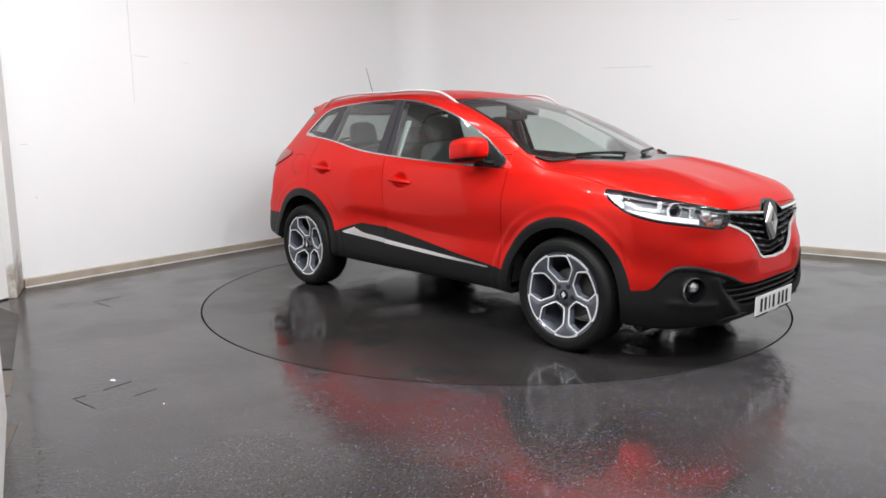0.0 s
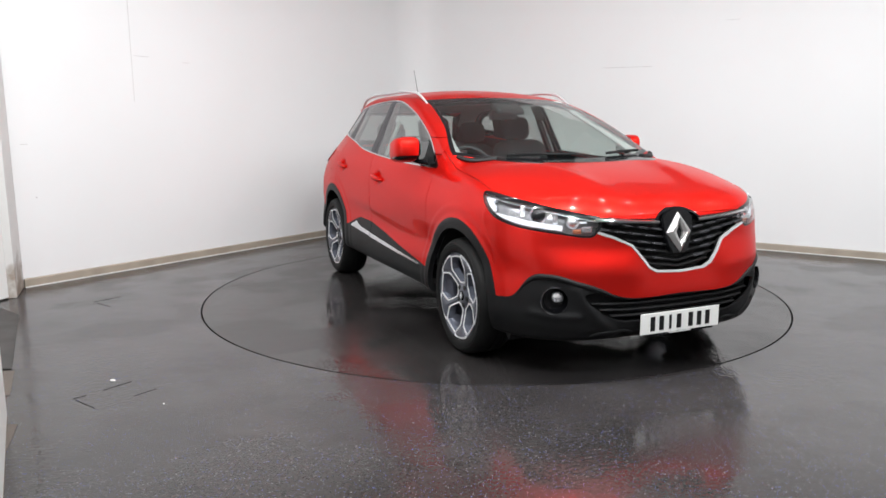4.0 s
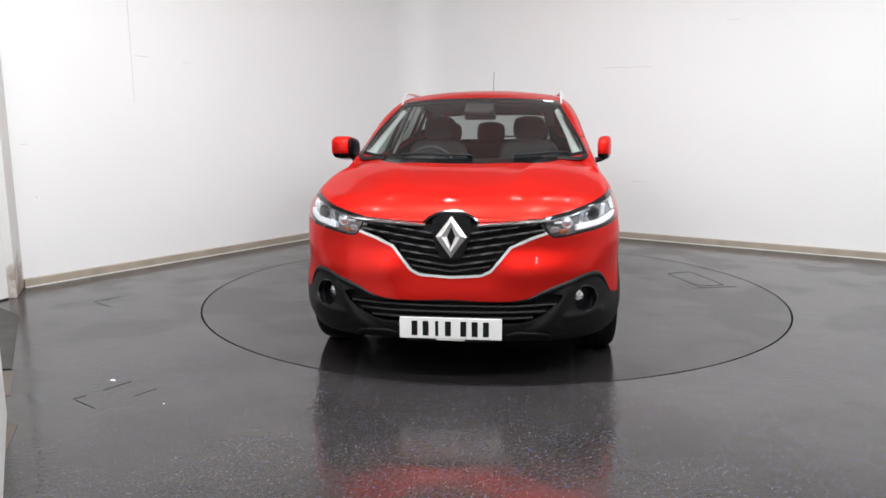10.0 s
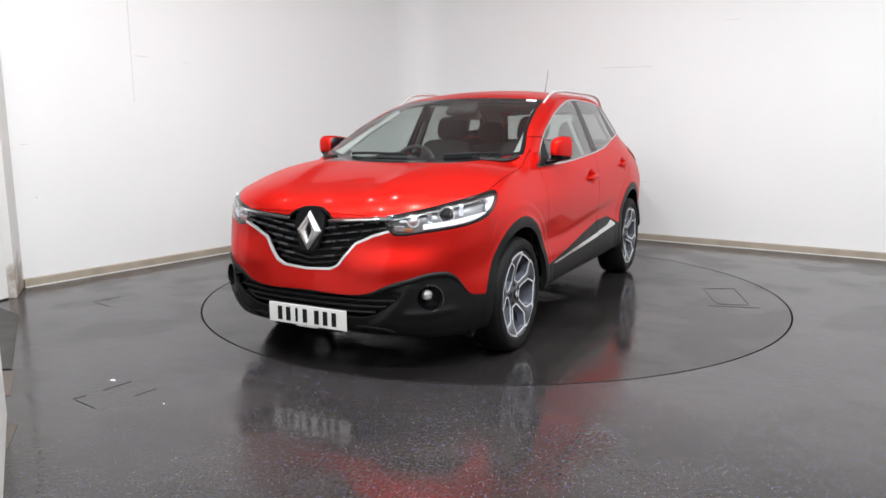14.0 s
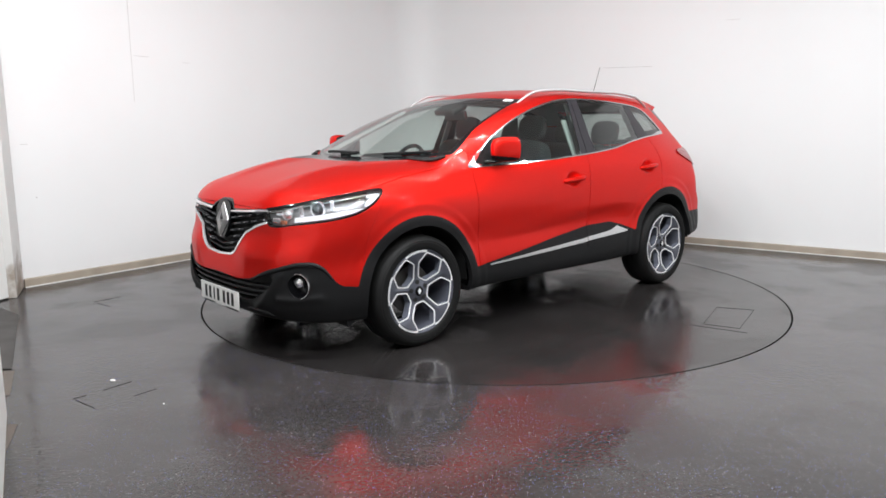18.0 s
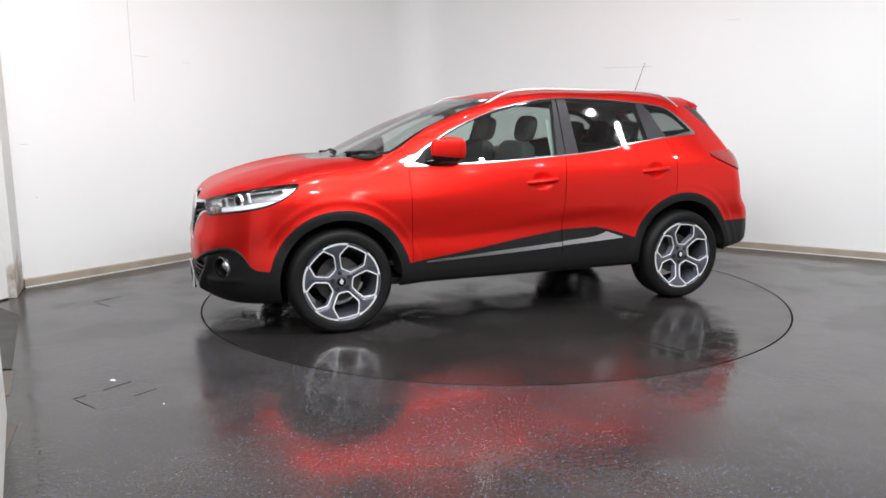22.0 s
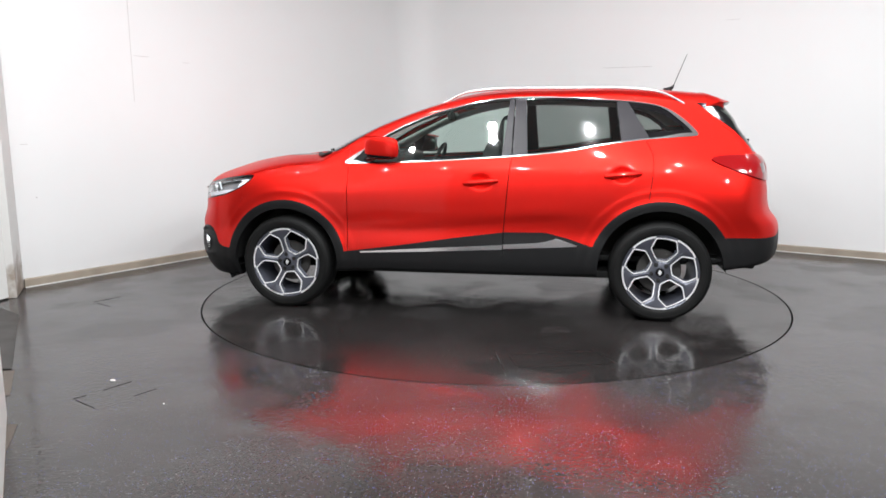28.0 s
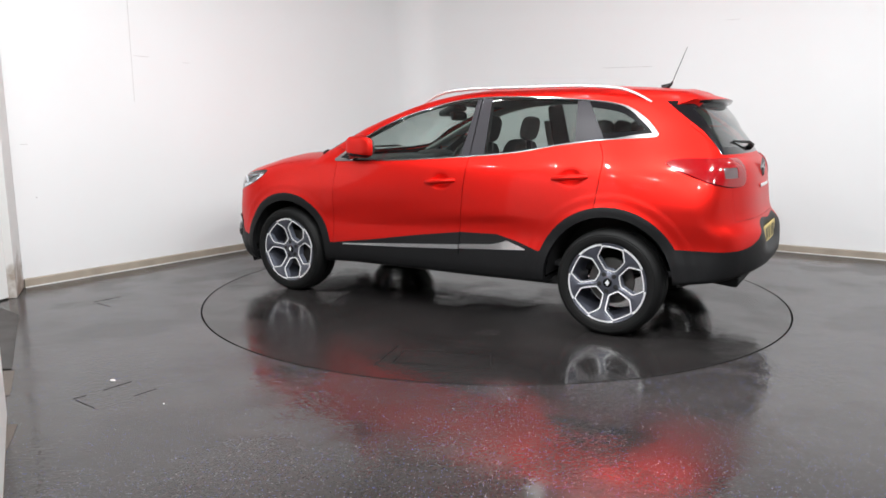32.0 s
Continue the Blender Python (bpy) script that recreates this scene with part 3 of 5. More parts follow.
def half_width(x, z):
    y = curve(z, [0.16, 0.26, 0.38, 0.48, 0.60, 0.74, 0.88, 0.97, 1.03, 1.08, 1.25, 1.40, 1.50, 1.62],
              [0.80, 0.868, 0.898, 0.893, 0.880, 0.888, 0.884, 0.874, 0.861, 0.842, 0.768, 0.704, 0.654, 0.562])
    y = y + curve(x, [-2.3, -1.95, -1.6, -1.2, -0.6, 0.3, 0.9, 1.3, 1.6, 1.8, 2.0, 2.3],
                  [-0.20, -0.070, -0.020, 0.0, 0.0, 0.0, -0.004, 0.0, -0.012, -0.035, -0.085, -0.22])
    up = np.maximum(0, z - 0.80)
    low, high = step(z, 0.84, 1.02), 3.2 * up ** 2 / (up + 0.18)
    y = y + low * curve(x, [-2.2, -1.2, 0.0, 0.6, 1.0, 1.6, 2.1], [0, 0, 0, -0.012, -0.024, -0.024, -0.03])
    y = y + high * curve(x, [-2.1, -1.57, -1.1, -0.4, 0.3, 0.9], [-0.185, -0.086, -0.028, -0.006, -0.004, -0.030])
    # Haunch over the rear wheel, a hollow along the doors, swollen arches.
    y = y + 0.012 * np.exp(-((x + 1.35) / 0.60) ** 2 - ((z - 1.06) / 0.13) ** 2)
    y = y - 0.007 * np.exp(-((z - 0.66) / 0.09) ** 2) * step(np.abs(x - 0.05), 0.95, 0.55)
    for hx, hz in ((-0.108, 0.938), (-1.058, 0.992)):
        y = y - 0.021 * np.exp(-(((x - hx) / 0.066) ** 2 + ((z - hz) / 0.046) ** 2) ** 2)
    for ax, az, lip in ARCHES:
        r = np.hypot(x - ax, z - az)
        y = y + 0.0035 * step(r, lip + 0.095, lip + 0.060) + 0.010 * step(r, lip + 0.035, lip - 0.03)
    # A crease low on the doors, where the flank turns in to the cladding.
    fold = 0.735 - 0.10 * step(x, -0.9, 0.7)
    y = y + 0.004 * step(z, fold - 0.06, fold) * step(z, fold + 0.10, fold) * step(np.abs(x - 0.02), 0.85, 0.55)
    return y


def nose_x(y, z):
    y = np.abs(y)
    x = curve(z, [0.16, 0.24, 0.31, 0.45, 0.57, 0.70, 0.80, 0.88, 0.95, 1.05],
              [2.07, 2.14, 2.185, 2.195, 2.18, 2.165, 2.15, 2.132, 2.090, 2.00])
    x = x - (0.665 - 0.055 * step(z, 0.52, 0.70)) * y ** 3.7
    # Blades beside the lower grille; a full lip below the upper grille's flanks, the panel drawn in above it.
    blade = 0.018 * np.exp(-(line_gap(y, z, [(0.40, 0.275), (0.49, 0.345), (0.555, 0.43), (0.585, 0.50)]) / 0.030) ** 2)
    blade = blade + 0.012 * np.exp(-(line_gap(y, z, [(0.58, 0.362), (0.66, 0.360), (0.76, 0.375)]) / 0.020) ** 2)
    wing = step(y, 0.16, 0.34) * step(y, 0.80, 0.62)
    return x + wing * (0.016 * np.exp(-((z - 0.590) / 0.070) ** 2) - 0.008 * np.exp(-((z - 0.715) / 0.06) ** 2)) + blade


def tail_x(y, z):
    y = np.abs(y)
    x = curve(z, [0.16, 0.30, 0.42, 0.55, 0.66, 0.74, 0.9, 1.05, 1.14, 1.3],
              [-2.02, -2.11, -2.17, -2.185, -2.170, -2.115, -2.088, -2.062, -2.02, -1.9])
    # Recess for the number plate.
    x = x + 0.045 * np.exp(-((z - 0.620) / 0.080) ** 4 - (y / 0.31) ** 4)
    return x + 0.34 * y ** 3.2


def hood_z(x, y):
    y = np.abs(y)
    z = curve(x, [-2.3, -2.0, -1.5, 0.85, 1.13, 1.46, 1.80, 2.0, 2.12, 2.25],
              [1.10, 1.13, 1.15, 1.125, 1.112, 1.082, 1.022, 0.962, 0.905, 0.80])
    front = step(x, 0.8, 1.1)
    z = z - front * (0.62 * np.maximum(0, y - 0.50) ** 2 + 0.035 * step(y, 0.35, 0.75) * step(x, 1.4, 1.9))
    ridge = 0.47 - 0.19 * np.clip((x - 1.1) / 0.95, 0, 1)
    return z + step(x, 1.0, 1.45) * 0.018 * np.exp(-(np.abs(y - ridge) / np.where(y < ridge, 0.070, 0.130)) ** 1.6) * step(x, 2.12, 1.6)


def roof_z(x, y):
    return curve(x, [-2.1, -1.9, -1.6, -1.3, -0.9, -0.4, 0.0, 0.3, 0.6],
                 [1.48, 1.515, 1.552, 1.578, 1.597, 1.597, 1.568, 1.520, 1.45]) - 0.15 * np.abs(y) ** 2.2


def body_field(P):
    """Below zero inside the car's outer skin."""
    x, y, z = P[..., 0], np.abs(P[..., 1]), P[..., 2]
    screen = (z - 1.112) * 0.915 + (x - 1.17 + 0.31 * y ** 2.2) * 0.404
    screen = screen - 0.026 * np.clip(1 - ((z - 1.31) / 0.23) ** 2, 0, 1)
    back = (z - 1.12) * 0.610 - (x + 2.03 - 0.30 * y ** 2.4) * 0.792
    back = back - 0.015 * np.clip(1 - ((z - 1.28) / 0.2) ** 2, 0, 1)
    cabin = smax(smax(z - roof_z(x, y), screen, 0.09), back, 0.04)
    top = smin((z - hood_z(x, y)) * 0.96, cabin, 0.012)
    side = (y - half_width(x, z)) * 0.97
    ends = smax((x - nose_x(y, z)) * 0.93, (tail_x(y, z) - x) * 0.93, 0.02)
    low = curve(x, [-2.25, -2.0, -1.7, -0.9, 0.85, 1.7, 1.95, 2.25], [0.46, 0.40, 0.36, 0.30, 0.285, 0.225, 0.215, 0.24])
    f = smax(side, top, 0.055)
    f = smax(f, ends, 0.075)
    return smax(f, low - z, 0.03)


def slopes(P, e=0.003):
    g = np.stack([body_field(P + d) - body_field(P - d) for d in np.eye(3) * e], -1)
    return g / (2 * e)


def skin_sheet(h=0.0135):
    """The near half (y above 0) of the outer skin as a fine sheet."""
    ax = [np.arange(a, b, h) for a, b in ((-2.32, 2.32), (-2.5 * h, 1.02), (0.12, 1.68))]
    f = np.empty([len(a) for a in ax])
    for i, x in enumerate(ax[0]):
        f[i] = body_field(np.stack(np.meshgrid([x], ax[1], ax[2], indexing="ij"), -1))[0]
    s = f < 0
    n = [len(a) - 1 for a in ax]
    corner = [(i, j, k) for i in (0, 1) for j in (0, 1) for k in (0, 1)]

    def at(arr, c):
        return arr[c[0]:c[0] + n[0], c[1]:c[1] + n[1], c[2]:c[2] + n[2]]

    total = sum(at(s, c).astype(int) for c in corner)
    mixed = (total > 0) & (total < 8)
    idx = np.full(mixed.shape, -1)
    idx[mixed] = np.arange(mixed.sum())
    acc, cnt = np.zeros((mixed.sum(), 3)), np.zeros(mixed.sum())
    for a in range(8):
        for b in range(a + 1, 8):
            ca, cb = corner[a], corner[b]
            if sum(abs(p - q) for p, q in zip(ca, cb)) != 1:
                continue
            fa, fb = at(f, ca)[mixed], at(f, cb)[mixed]
            on = (fa < 0) != (fb < 0)
            t = np.where(on, fa / np.where(on, fa - fb, 1), 0)[:, None]
            acc += on[:, None] * (np.array(ca) * (1 - t) + np.array(cb) * t)
            cnt += on
    base = np.argwhere(mixed)
    V = np.array([a[0] for a in ax]) + (base + acc / cnt[:, None]) * h
    F = []
    for axis in range(3):
        d = np.eye(3, dtype=int)[axis]
        u, w = np.eye(3, dtype=int)[(axis + 1) % 3], np.eye(3, dtype=int)[(axis + 2) % 3]
        s0 = s[tuple(slice(0, s.shape[k] - d[k]) for k in range(3))]
        s1 = s[tuple(slice(d[k], s.shape[k]) for k in range(3))]
        for flip in (False, True):
            where = np.argwhere(s0 & ~s1 if not flip else ~s0 & s1)
            ok = np.all((where - u - w >= 0) & (where < np.array(mixed.shape)), axis=1)
            where = where[ok]
            q = [idx[tuple((where - o).T)] for o in (u + w, w, 0 * u, u)]
            q = q[::-1] if flip else q
            F.append(np.stack((q[0], q[1], q[2]), 1)), F.append(np.stack((q[0], q[2], q[3]), 1))
    F = np.vstack(F)
    for _ in range(4):
        g = slopes(V)
        V = V - g * (body_field(V) / np.maximum((g * g).sum(1), 0.2))[:, None] * 0.9
    g = slopes(V)
    N = g / (np.linalg.norm(g, axis=1)[:, None] + 1e-9)
    a, b, c = V[F[:, 0]], V[F[:, 1]], V[F[:, 2]]
    turn = (np.cross(b - a, c - a) * N[F].sum(1)).sum(1) < 0
    F[turn] = F[turn][:, ::-1]
    return cut((V, N, F), -V[:, 1])[0]


def bearing(V):
    """Degrees round the nose, 0 straight ahead."""
    return np.degrees(np.arctan2(np.abs(V[:, 1]), V[:, 0] - 1.35))


def tail_bearing(V):
    return np.degrees(np.arctan2(np.abs(V[:, 1]), -1.35 - V[:, 0]))


# Outlines in the side view (x, z).
WINDOW_LINE = smooth_line([(0.872, 1.058), (0.830, 1.055), (0.60, 1.060), (0.30, 1.070), (-0.29, 1.104), (-0.66, 1.138), (-0.92, 1.183), (-1.19, 1.217), (-1.44, 1.235), (-1.53, 1.241),
                           (-1.552, 1.250), (-1.548, 1.268), (-1.475, 1.345), (-1.36, 1.425), (-1.24, 1.462), (-1.04, 1.486), (-0.67, 1.510), (-0.36, 1.514), (-0.085, 1.488),
                           (0.26, 1.400), (0.55, 1.278), (0.78, 1.136), (0.855, 1.085), (0.878, 1.068)], 4)
B_POST = [(-0.235, 1.0), (-0.43, 1.0), (-0.395, 1.60), (-0.30, 1.60)]
C_POST = [(-1.075, 1.0), (-1.280, 1.15), (-1.045, 1.55), (-1.005, 1.55)]
DOOR_MID = [(-0.325, 1.52), (-0.315, 1.12), (-0.300, 0.98), (-0.268, 0.62), (-0.262, 0.30)]
DOOR_BACK = smooth_line([(-1.03, 1.50), (-1.20, 1.225), (-1.253, 1.11), (-1.248, 0.96), (-1.225, 0.79)], 5, False)
NOSE_TURN = [0, 22, 26, 30, 38, 46, 50, 53, 58, 62, 90]
NOSE_TOP = [0.456, 0.458, 0.475, 0.503, 0.545, 0.575, 0.572, 0.545, 0.452, 0.437, 0.43]
CLAD_TOP = [(-0.86, 0.508), (-0.70, 0.560), (-0.55, 0.596), (-0.27, 0.592), (0.09, 0.546), (0.49, 0.485), (0.86, 0.436)]


def build_skin():
    """Cuts the skin into panels, glass, trim and lamps, the same on both sides."""
    skin = skin_sheet()
    parts = {}

    def take(name, field, push=0.0):
        nonlocal skin
        got, skin = cut(skin, field(skin[0]))
        parts[name] = pushed(got, push) if push else got

    def arch(V, inset):
        x, y, z = V.T
        d = np.minimum.reduce([np.hypot(x - ax, z - az) - lip for ax, az, lip in ARCHES]) + inset
        return np.maximum(d, 0.55 - y)

    take("hole", lambda V: arch(V, 0.062))
    take("under", lambda V: np.maximum(np.maximum(V[:, 2] - 0.30, V[:, 1] - 0.80), np.abs(V[:, 0]) - 1.55))

    # Glass and its bright surround.
    def window(V, grow=0.0):
        x, y, z = V.T
        return np.maximum(inside_of(x, z, WINDOW_LINE) - grow, 0.42 - y)

    def screen(V, grow=0.0):
        x, y, z = V.T
        top = 1.508 - 0.06 * y ** 2
        edge = curve(z, [1.08, 1.16, 1.30, 1.42, 1.52, 1.6], [0.745, 0.725, 0.655, 0.597, 0.548, 0.51])
        bottom = 1.108 + 0.045 * y ** 2 + 0.02 * step(y, 0.5, 0.75)
        return np.maximum.reduce([z - top, y - edge, bottom - z, 0.0 - x]) - grow

    def back_glass(V, grow=0.0):
        x, y, z = V.T
        edge = curve(z, [1.1, 1.2, 1.35, 1.5], [0.60, 0.58, 0.540, 0.495])
        return np.maximum.reduce([z - 1.455, y - edge, 1.150 - z, x + 1.55]) - grow

    got, skin = cut(skin, window(skin[0]))
    gx = got[0][:, 0]
    inner, frame_sheet = cut(got, window(got[0], -0.0088 - 0.016 * step(gx, -1.28, -1.46) - 0.016 * step(gx, 0.72, 0.80)))
    parts["window_trim"] = pushed(frame_sheet, 0.004)
    post_b, inner = cut(inner, inside_of(inner[0][:, 0], inner[0][:, 2], B_POST))
    post_c, inner = cut(inner, inside_of(inner[0][:, 0], inner[0][:, 2], C_POST))
    mid = lambda S: np.interp(S[0][:, 2], [p[1] for p in DOOR_MID[::-1]], [p[0] for p in DOOR_MID[::-1]]) - S[0][:, 0]
    parts["post_front"], post_b = cut(post_b, mid(post_b) + 0.004)
    _, parts["post_rear"] = cut(post_b, mid(post_b) - 0.004)
    parts["post_c"] = post_c
    parts["mirror_foot"], inner = cut(inner, 0.655 - inner[0][:, 0] - 0.35 * (inner[0][:, 2] - 1.08))
    parts["glass_front"], rest = cut(inner, -0.33 - inner[0][:, 0])
    parts["glass_rear"], parts["glass_quarter"] = cut(rest, -1.05 - rest[0][:, 0])
    q = parts["glass_quarter"]
    parts["glass_quarter"], parts["quarter_surround"] = cut(q, np.maximum(window(q[0], -0.048), q[0][:, 0] + 1.135 + (1.25 - q[0][:, 2]) * 0.55))
    got, skin = cut(skin, screen(skin[0], 0.014))
    corner = got[0][:, 1] - 0.70 - (got[0][:, 2] - 1.10) * 0.85
    parts["screen"], parts["screen_seal"] = cut(got, np.maximum(screen(got[0], -0.006), corner))
    got, skin = cut(skin, back_glass(skin[0], 0.012))
    parts["back_glass"], parts["back_seal"] = cut(got, back_glass(got[0], -0.03))

    # Black lower parts.
    def clad(V):
        x, y, z = V.T
        a, b = bearing(V), tail_bearing(V)
        nose = curve(a, NOSE_TURN, NOSE_TOP)
        tail = curve(b, [0, 24, 28, 40, 66, 90], [0.715, 0.710, 0.665, 0.594, 0.580, 0.575])
        sill = np.interp(x, [p[0] for p in CLAD_TOP], [p[1] for p in CLAD_TOP])
        top = np.where(x > 1.55, nose, np.where(x < -1.55, tail, sill))
        return np.minimum(z - top, arch(V, 0.0))

    got, skin = cut(skin, clad(skin[0]))
    lips, got = cut(got, arch(got[0], 0.0))
    parts["arch_front"], parts["arch_rear"] = cut(lips, -lips[0][:, 0])
    nose, got = cut(got, 1.4 - got[0][:, 0])
    tail, got = cut(got, got[0][:, 0] + 1.4)
    opening, nose = cut(nose, np.maximum(inside_of(nose[0][:, 1], nose[0][:, 2], LOW_GRILLE), 1.85 - nose[0][:, 0]))
    fog, nose = cut(nose, fog_axis(nose[0]) - 0.064)
    parts["bumper_low"], parts["rear_bumper_low"], parts["low_grille"] = nose, tail, opening
    got = refined(got)
    trim, got = cut(got, 0.415 - got[0][:, 2] + np.interp(got[0][:, 0], [-0.9, 0.85], [0.035, 0.0]))
    parts["sill"] = got
    parts["trim_front"], trim = cut(trim, mid(trim) + 0.003)
    _, parts["trim_rear"] = cut(trim, mid(trim) - 0.003)
    for key, line in (("strip_front", [(0.755, 0.438), (0.25, 0.472), (-0.30, 0.507), (-0.30, 0.475), (0.25, 0.448), (0.755, 0.427)]),
                      ("strip_rear", [(-0.22, 0.505), (-0.50, 0.524), (-0.56, 0.534), (-0.632, 0.557), (-0.785, 0.506), (-0.60, 0.495), (-0.22, 0.475)])):
        src = "trim_front" if key == "strip_front" else "trim_rear"
        S = parts[src]
        got2, _ = cut(S, inside_of(S[0][:, 0], S[0][:, 2], line))
        parts[key] = pushed(got2, 0.005)
    for key in ("trim_front", "trim_rear"):
        parts[key] = max(pieces(welded(parts[key])), key=lambda q: len(q[2]))

    # Lamps and grille.
    def head(V):
        x, y, z = V.T
        u = (y - x) * 0.7071
        o = inside_of(u, z, HEAD_LINE)
        return np.maximum(o, 1.45 - x)

    take("head", head)
    take("grille", lambda V: np.maximum(inside_of(V[:, 1], V[:, 2], GRILLE_LINE), 1.8 - V[:, 0]))
    got, parts["grille"] = cut(parts["grille"], -(inside_of(parts["grille"][0][:, 1], parts["grille"][0][:, 2], GRILLE_LINE) + 0.0125))
    low, parts["grille_lip"] = cut(got, got[0][:, 2] - np.interp(got[0][:, 1], [0, 0.2, 0.5], [0.74, 0.76, 0.815]))
    parts["grille_chrome"] = pushed(low, 0.004)

    def tail_lamp(V):
        x, y, z = V.T
        b = tail_bearing(V)
        return np.maximum(inside_of(b / 60.0, z, TAIL_LINE), x + 1.5)

    take("tail_lamp", tail_lamp)
    parts["tail_lamp"], _ = cut(parts["tail_lamp"], tail_lamp(parts["tail_lamp"][0]) + 0.0035)

    # Body panels, parted by shut lines.
    def panel(name, *fields, gap=0.0026):
        nonlocal skin
        cur, rest = skin, []
        for f in fields:
            cur, out = cut(cur, f(cur[0]) - gap)
            rest.append(out)
        skin = welded(joined(*rest))
        for f in fields:
            cur, _ = cut(cur, f(cur[0]) + gap)
        lots = sorted(pieces(welded(cur)), key=lambda p: -len(p[2]))
        parts[name] = lots[0]
        if len(lots) > 1:
            skin = welded(joined(skin, *lots[1:]))

    def hood_edge(V):
        return V[:, 1] - curve(V[:, 0], [0.8, 1.0, 1.3, 1.6, 1.8, 2.0, 2.1, 2.3], [0.745, 0.770, 0.797, 0.812, 0.76, 0.64, 0.53, 0.42])

    def front_of(line):
        return lambda V: np.interp(V[:, 2], [p[1] for p in line], [p[0] for p in line]) - V[:, 0]

    def behind(line):
        return lambda V: V[:, 0] - np.interp(V[:, 2], [p[1] for p in line], [p[0] for p in line])

    def outer(V):
        return 0.45 - V[:, 1]

    panel("hood", hood_edge, lambda V: 0.866 - 0.03 * V[:, 1] ** 2 - V[:, 2], lambda V: 0.86 - V[:, 0], gap=0.0016)
    panel("tailgate", lambda V: V[:, 0] + 1.72, lambda V: V[:, 1] - np.interp(V[:, 2], [0.7, 1.05, 1.12, 1.2, 1.35, 1.5], [0.64, 0.66, 0.630, 0.605, 0.565, 0.520]), lambda V: 0.745 - V[:, 2], lambda V: V[:, 2] - 1.475, gap=0.0008)
    panel("front_bumper", lambda V: V[:, 2] - 0.93, front_of([(1.745, 0.5), (1.70, 0.70), (1.60, 0.90)]), gap=0.0009)
    panel("rear_bumper", lambda V: V[:, 2] - 0.80, lambda V: V[:, 0] + 1.74, gap=0.0)
    panel("fender", outer, lambda V: 0.848 - V[:, 0], lambda V: V[:, 2] - 1.16, gap=0.0021)
    panel("door_front", outer, front_of(DOOR_MID[::-1]), lambda V: V[:, 2] - 1.14)
    panel("door_rear", outer, front_of(DOOR_BACK[::-1]), lambda V: V[:, 2] - 1.245)
    panel("quarter", outer, lambda V: V[:, 0] + 0.95, lambda V: V[:, 2] - 1.33, gap=0.0)
    parts["roof"] = skin
    return parts


LOW_GRILLE = [(-0.5, 0.449), (0.0, 0.449), (0.335, 0.451), (0.40, 0.468), (0.50, 0.490), (0.565, 0.478), (0.53, 0.430), (0.47, 0.385), (0.40, 0.348), (0.34, 0.332), (0.0, 0.330), (-0.5, 0.33)]
FOG = Vector((2.035, 0.672, 0.444))
FOG_WAY = Vector((0.90, 0.43, 0.0)).normalized()


def fog_axis(V):
    """Distance of each point from the fog lamp's axis."""
    d = V - np.array(FOG)
    way = np.array(FOG_WAY)
    return np.linalg.norm(d - (d @ way)[:, None] * way, axis=1)


HEAD_LINE = smooth_line([(-1.172, 0.856), (-1.10, 0.878), (-0.95, 0.907), (-0.75, 0.943), (-0.60, 0.966), (-0.535, 0.972), (-0.515, 0.958), (-0.528, 0.918), (-0.575, 0.870), (-0.65, 0.832), (-0.76, 0.806),
                         (-0.88, 0.790), (-1.00, 0.776), (-1.09, 0.764), (-1.145, 0.775)], 4)
GRILLE_LINE = [(-0.6, 0.85), (-0.6, 0.82), (0.0, 0.562), (0.155, 0.572), (0.205, 0.596), (0.25, 0.65), (0.30, 0.712), (0.40, 0.757), (0.52, 0.795), (0.52, 0.850),
               (0.44, 0.862), (0.30, 0.852), (0.145, 0.845), (0.115, 0.872), (0.06, 0.895), (0.0, 0.898), (-0.3, 0.9)]
TAIL_LINE = smooth_line([(1.170, 1.094), (1.10, 1.114), (0.92, 1.120), (0.72, 1.116), (0.60, 1.100), (0.585, 1.00), (0.63, 0.952), (0.76, 0.946), (0.90, 0.970), (1.03, 1.018), (1.14, 1.066)], 4)


FUEL_LINE = smooth_line([(-1.355, 1.082), (-1.43, 1.090), (-1.515, 1.085), (-1.530, 1.01), (-1.522, 0.945), (-1.43, 0.935), (-1.362, 0.945), (-1.348, 1.01)], 4)


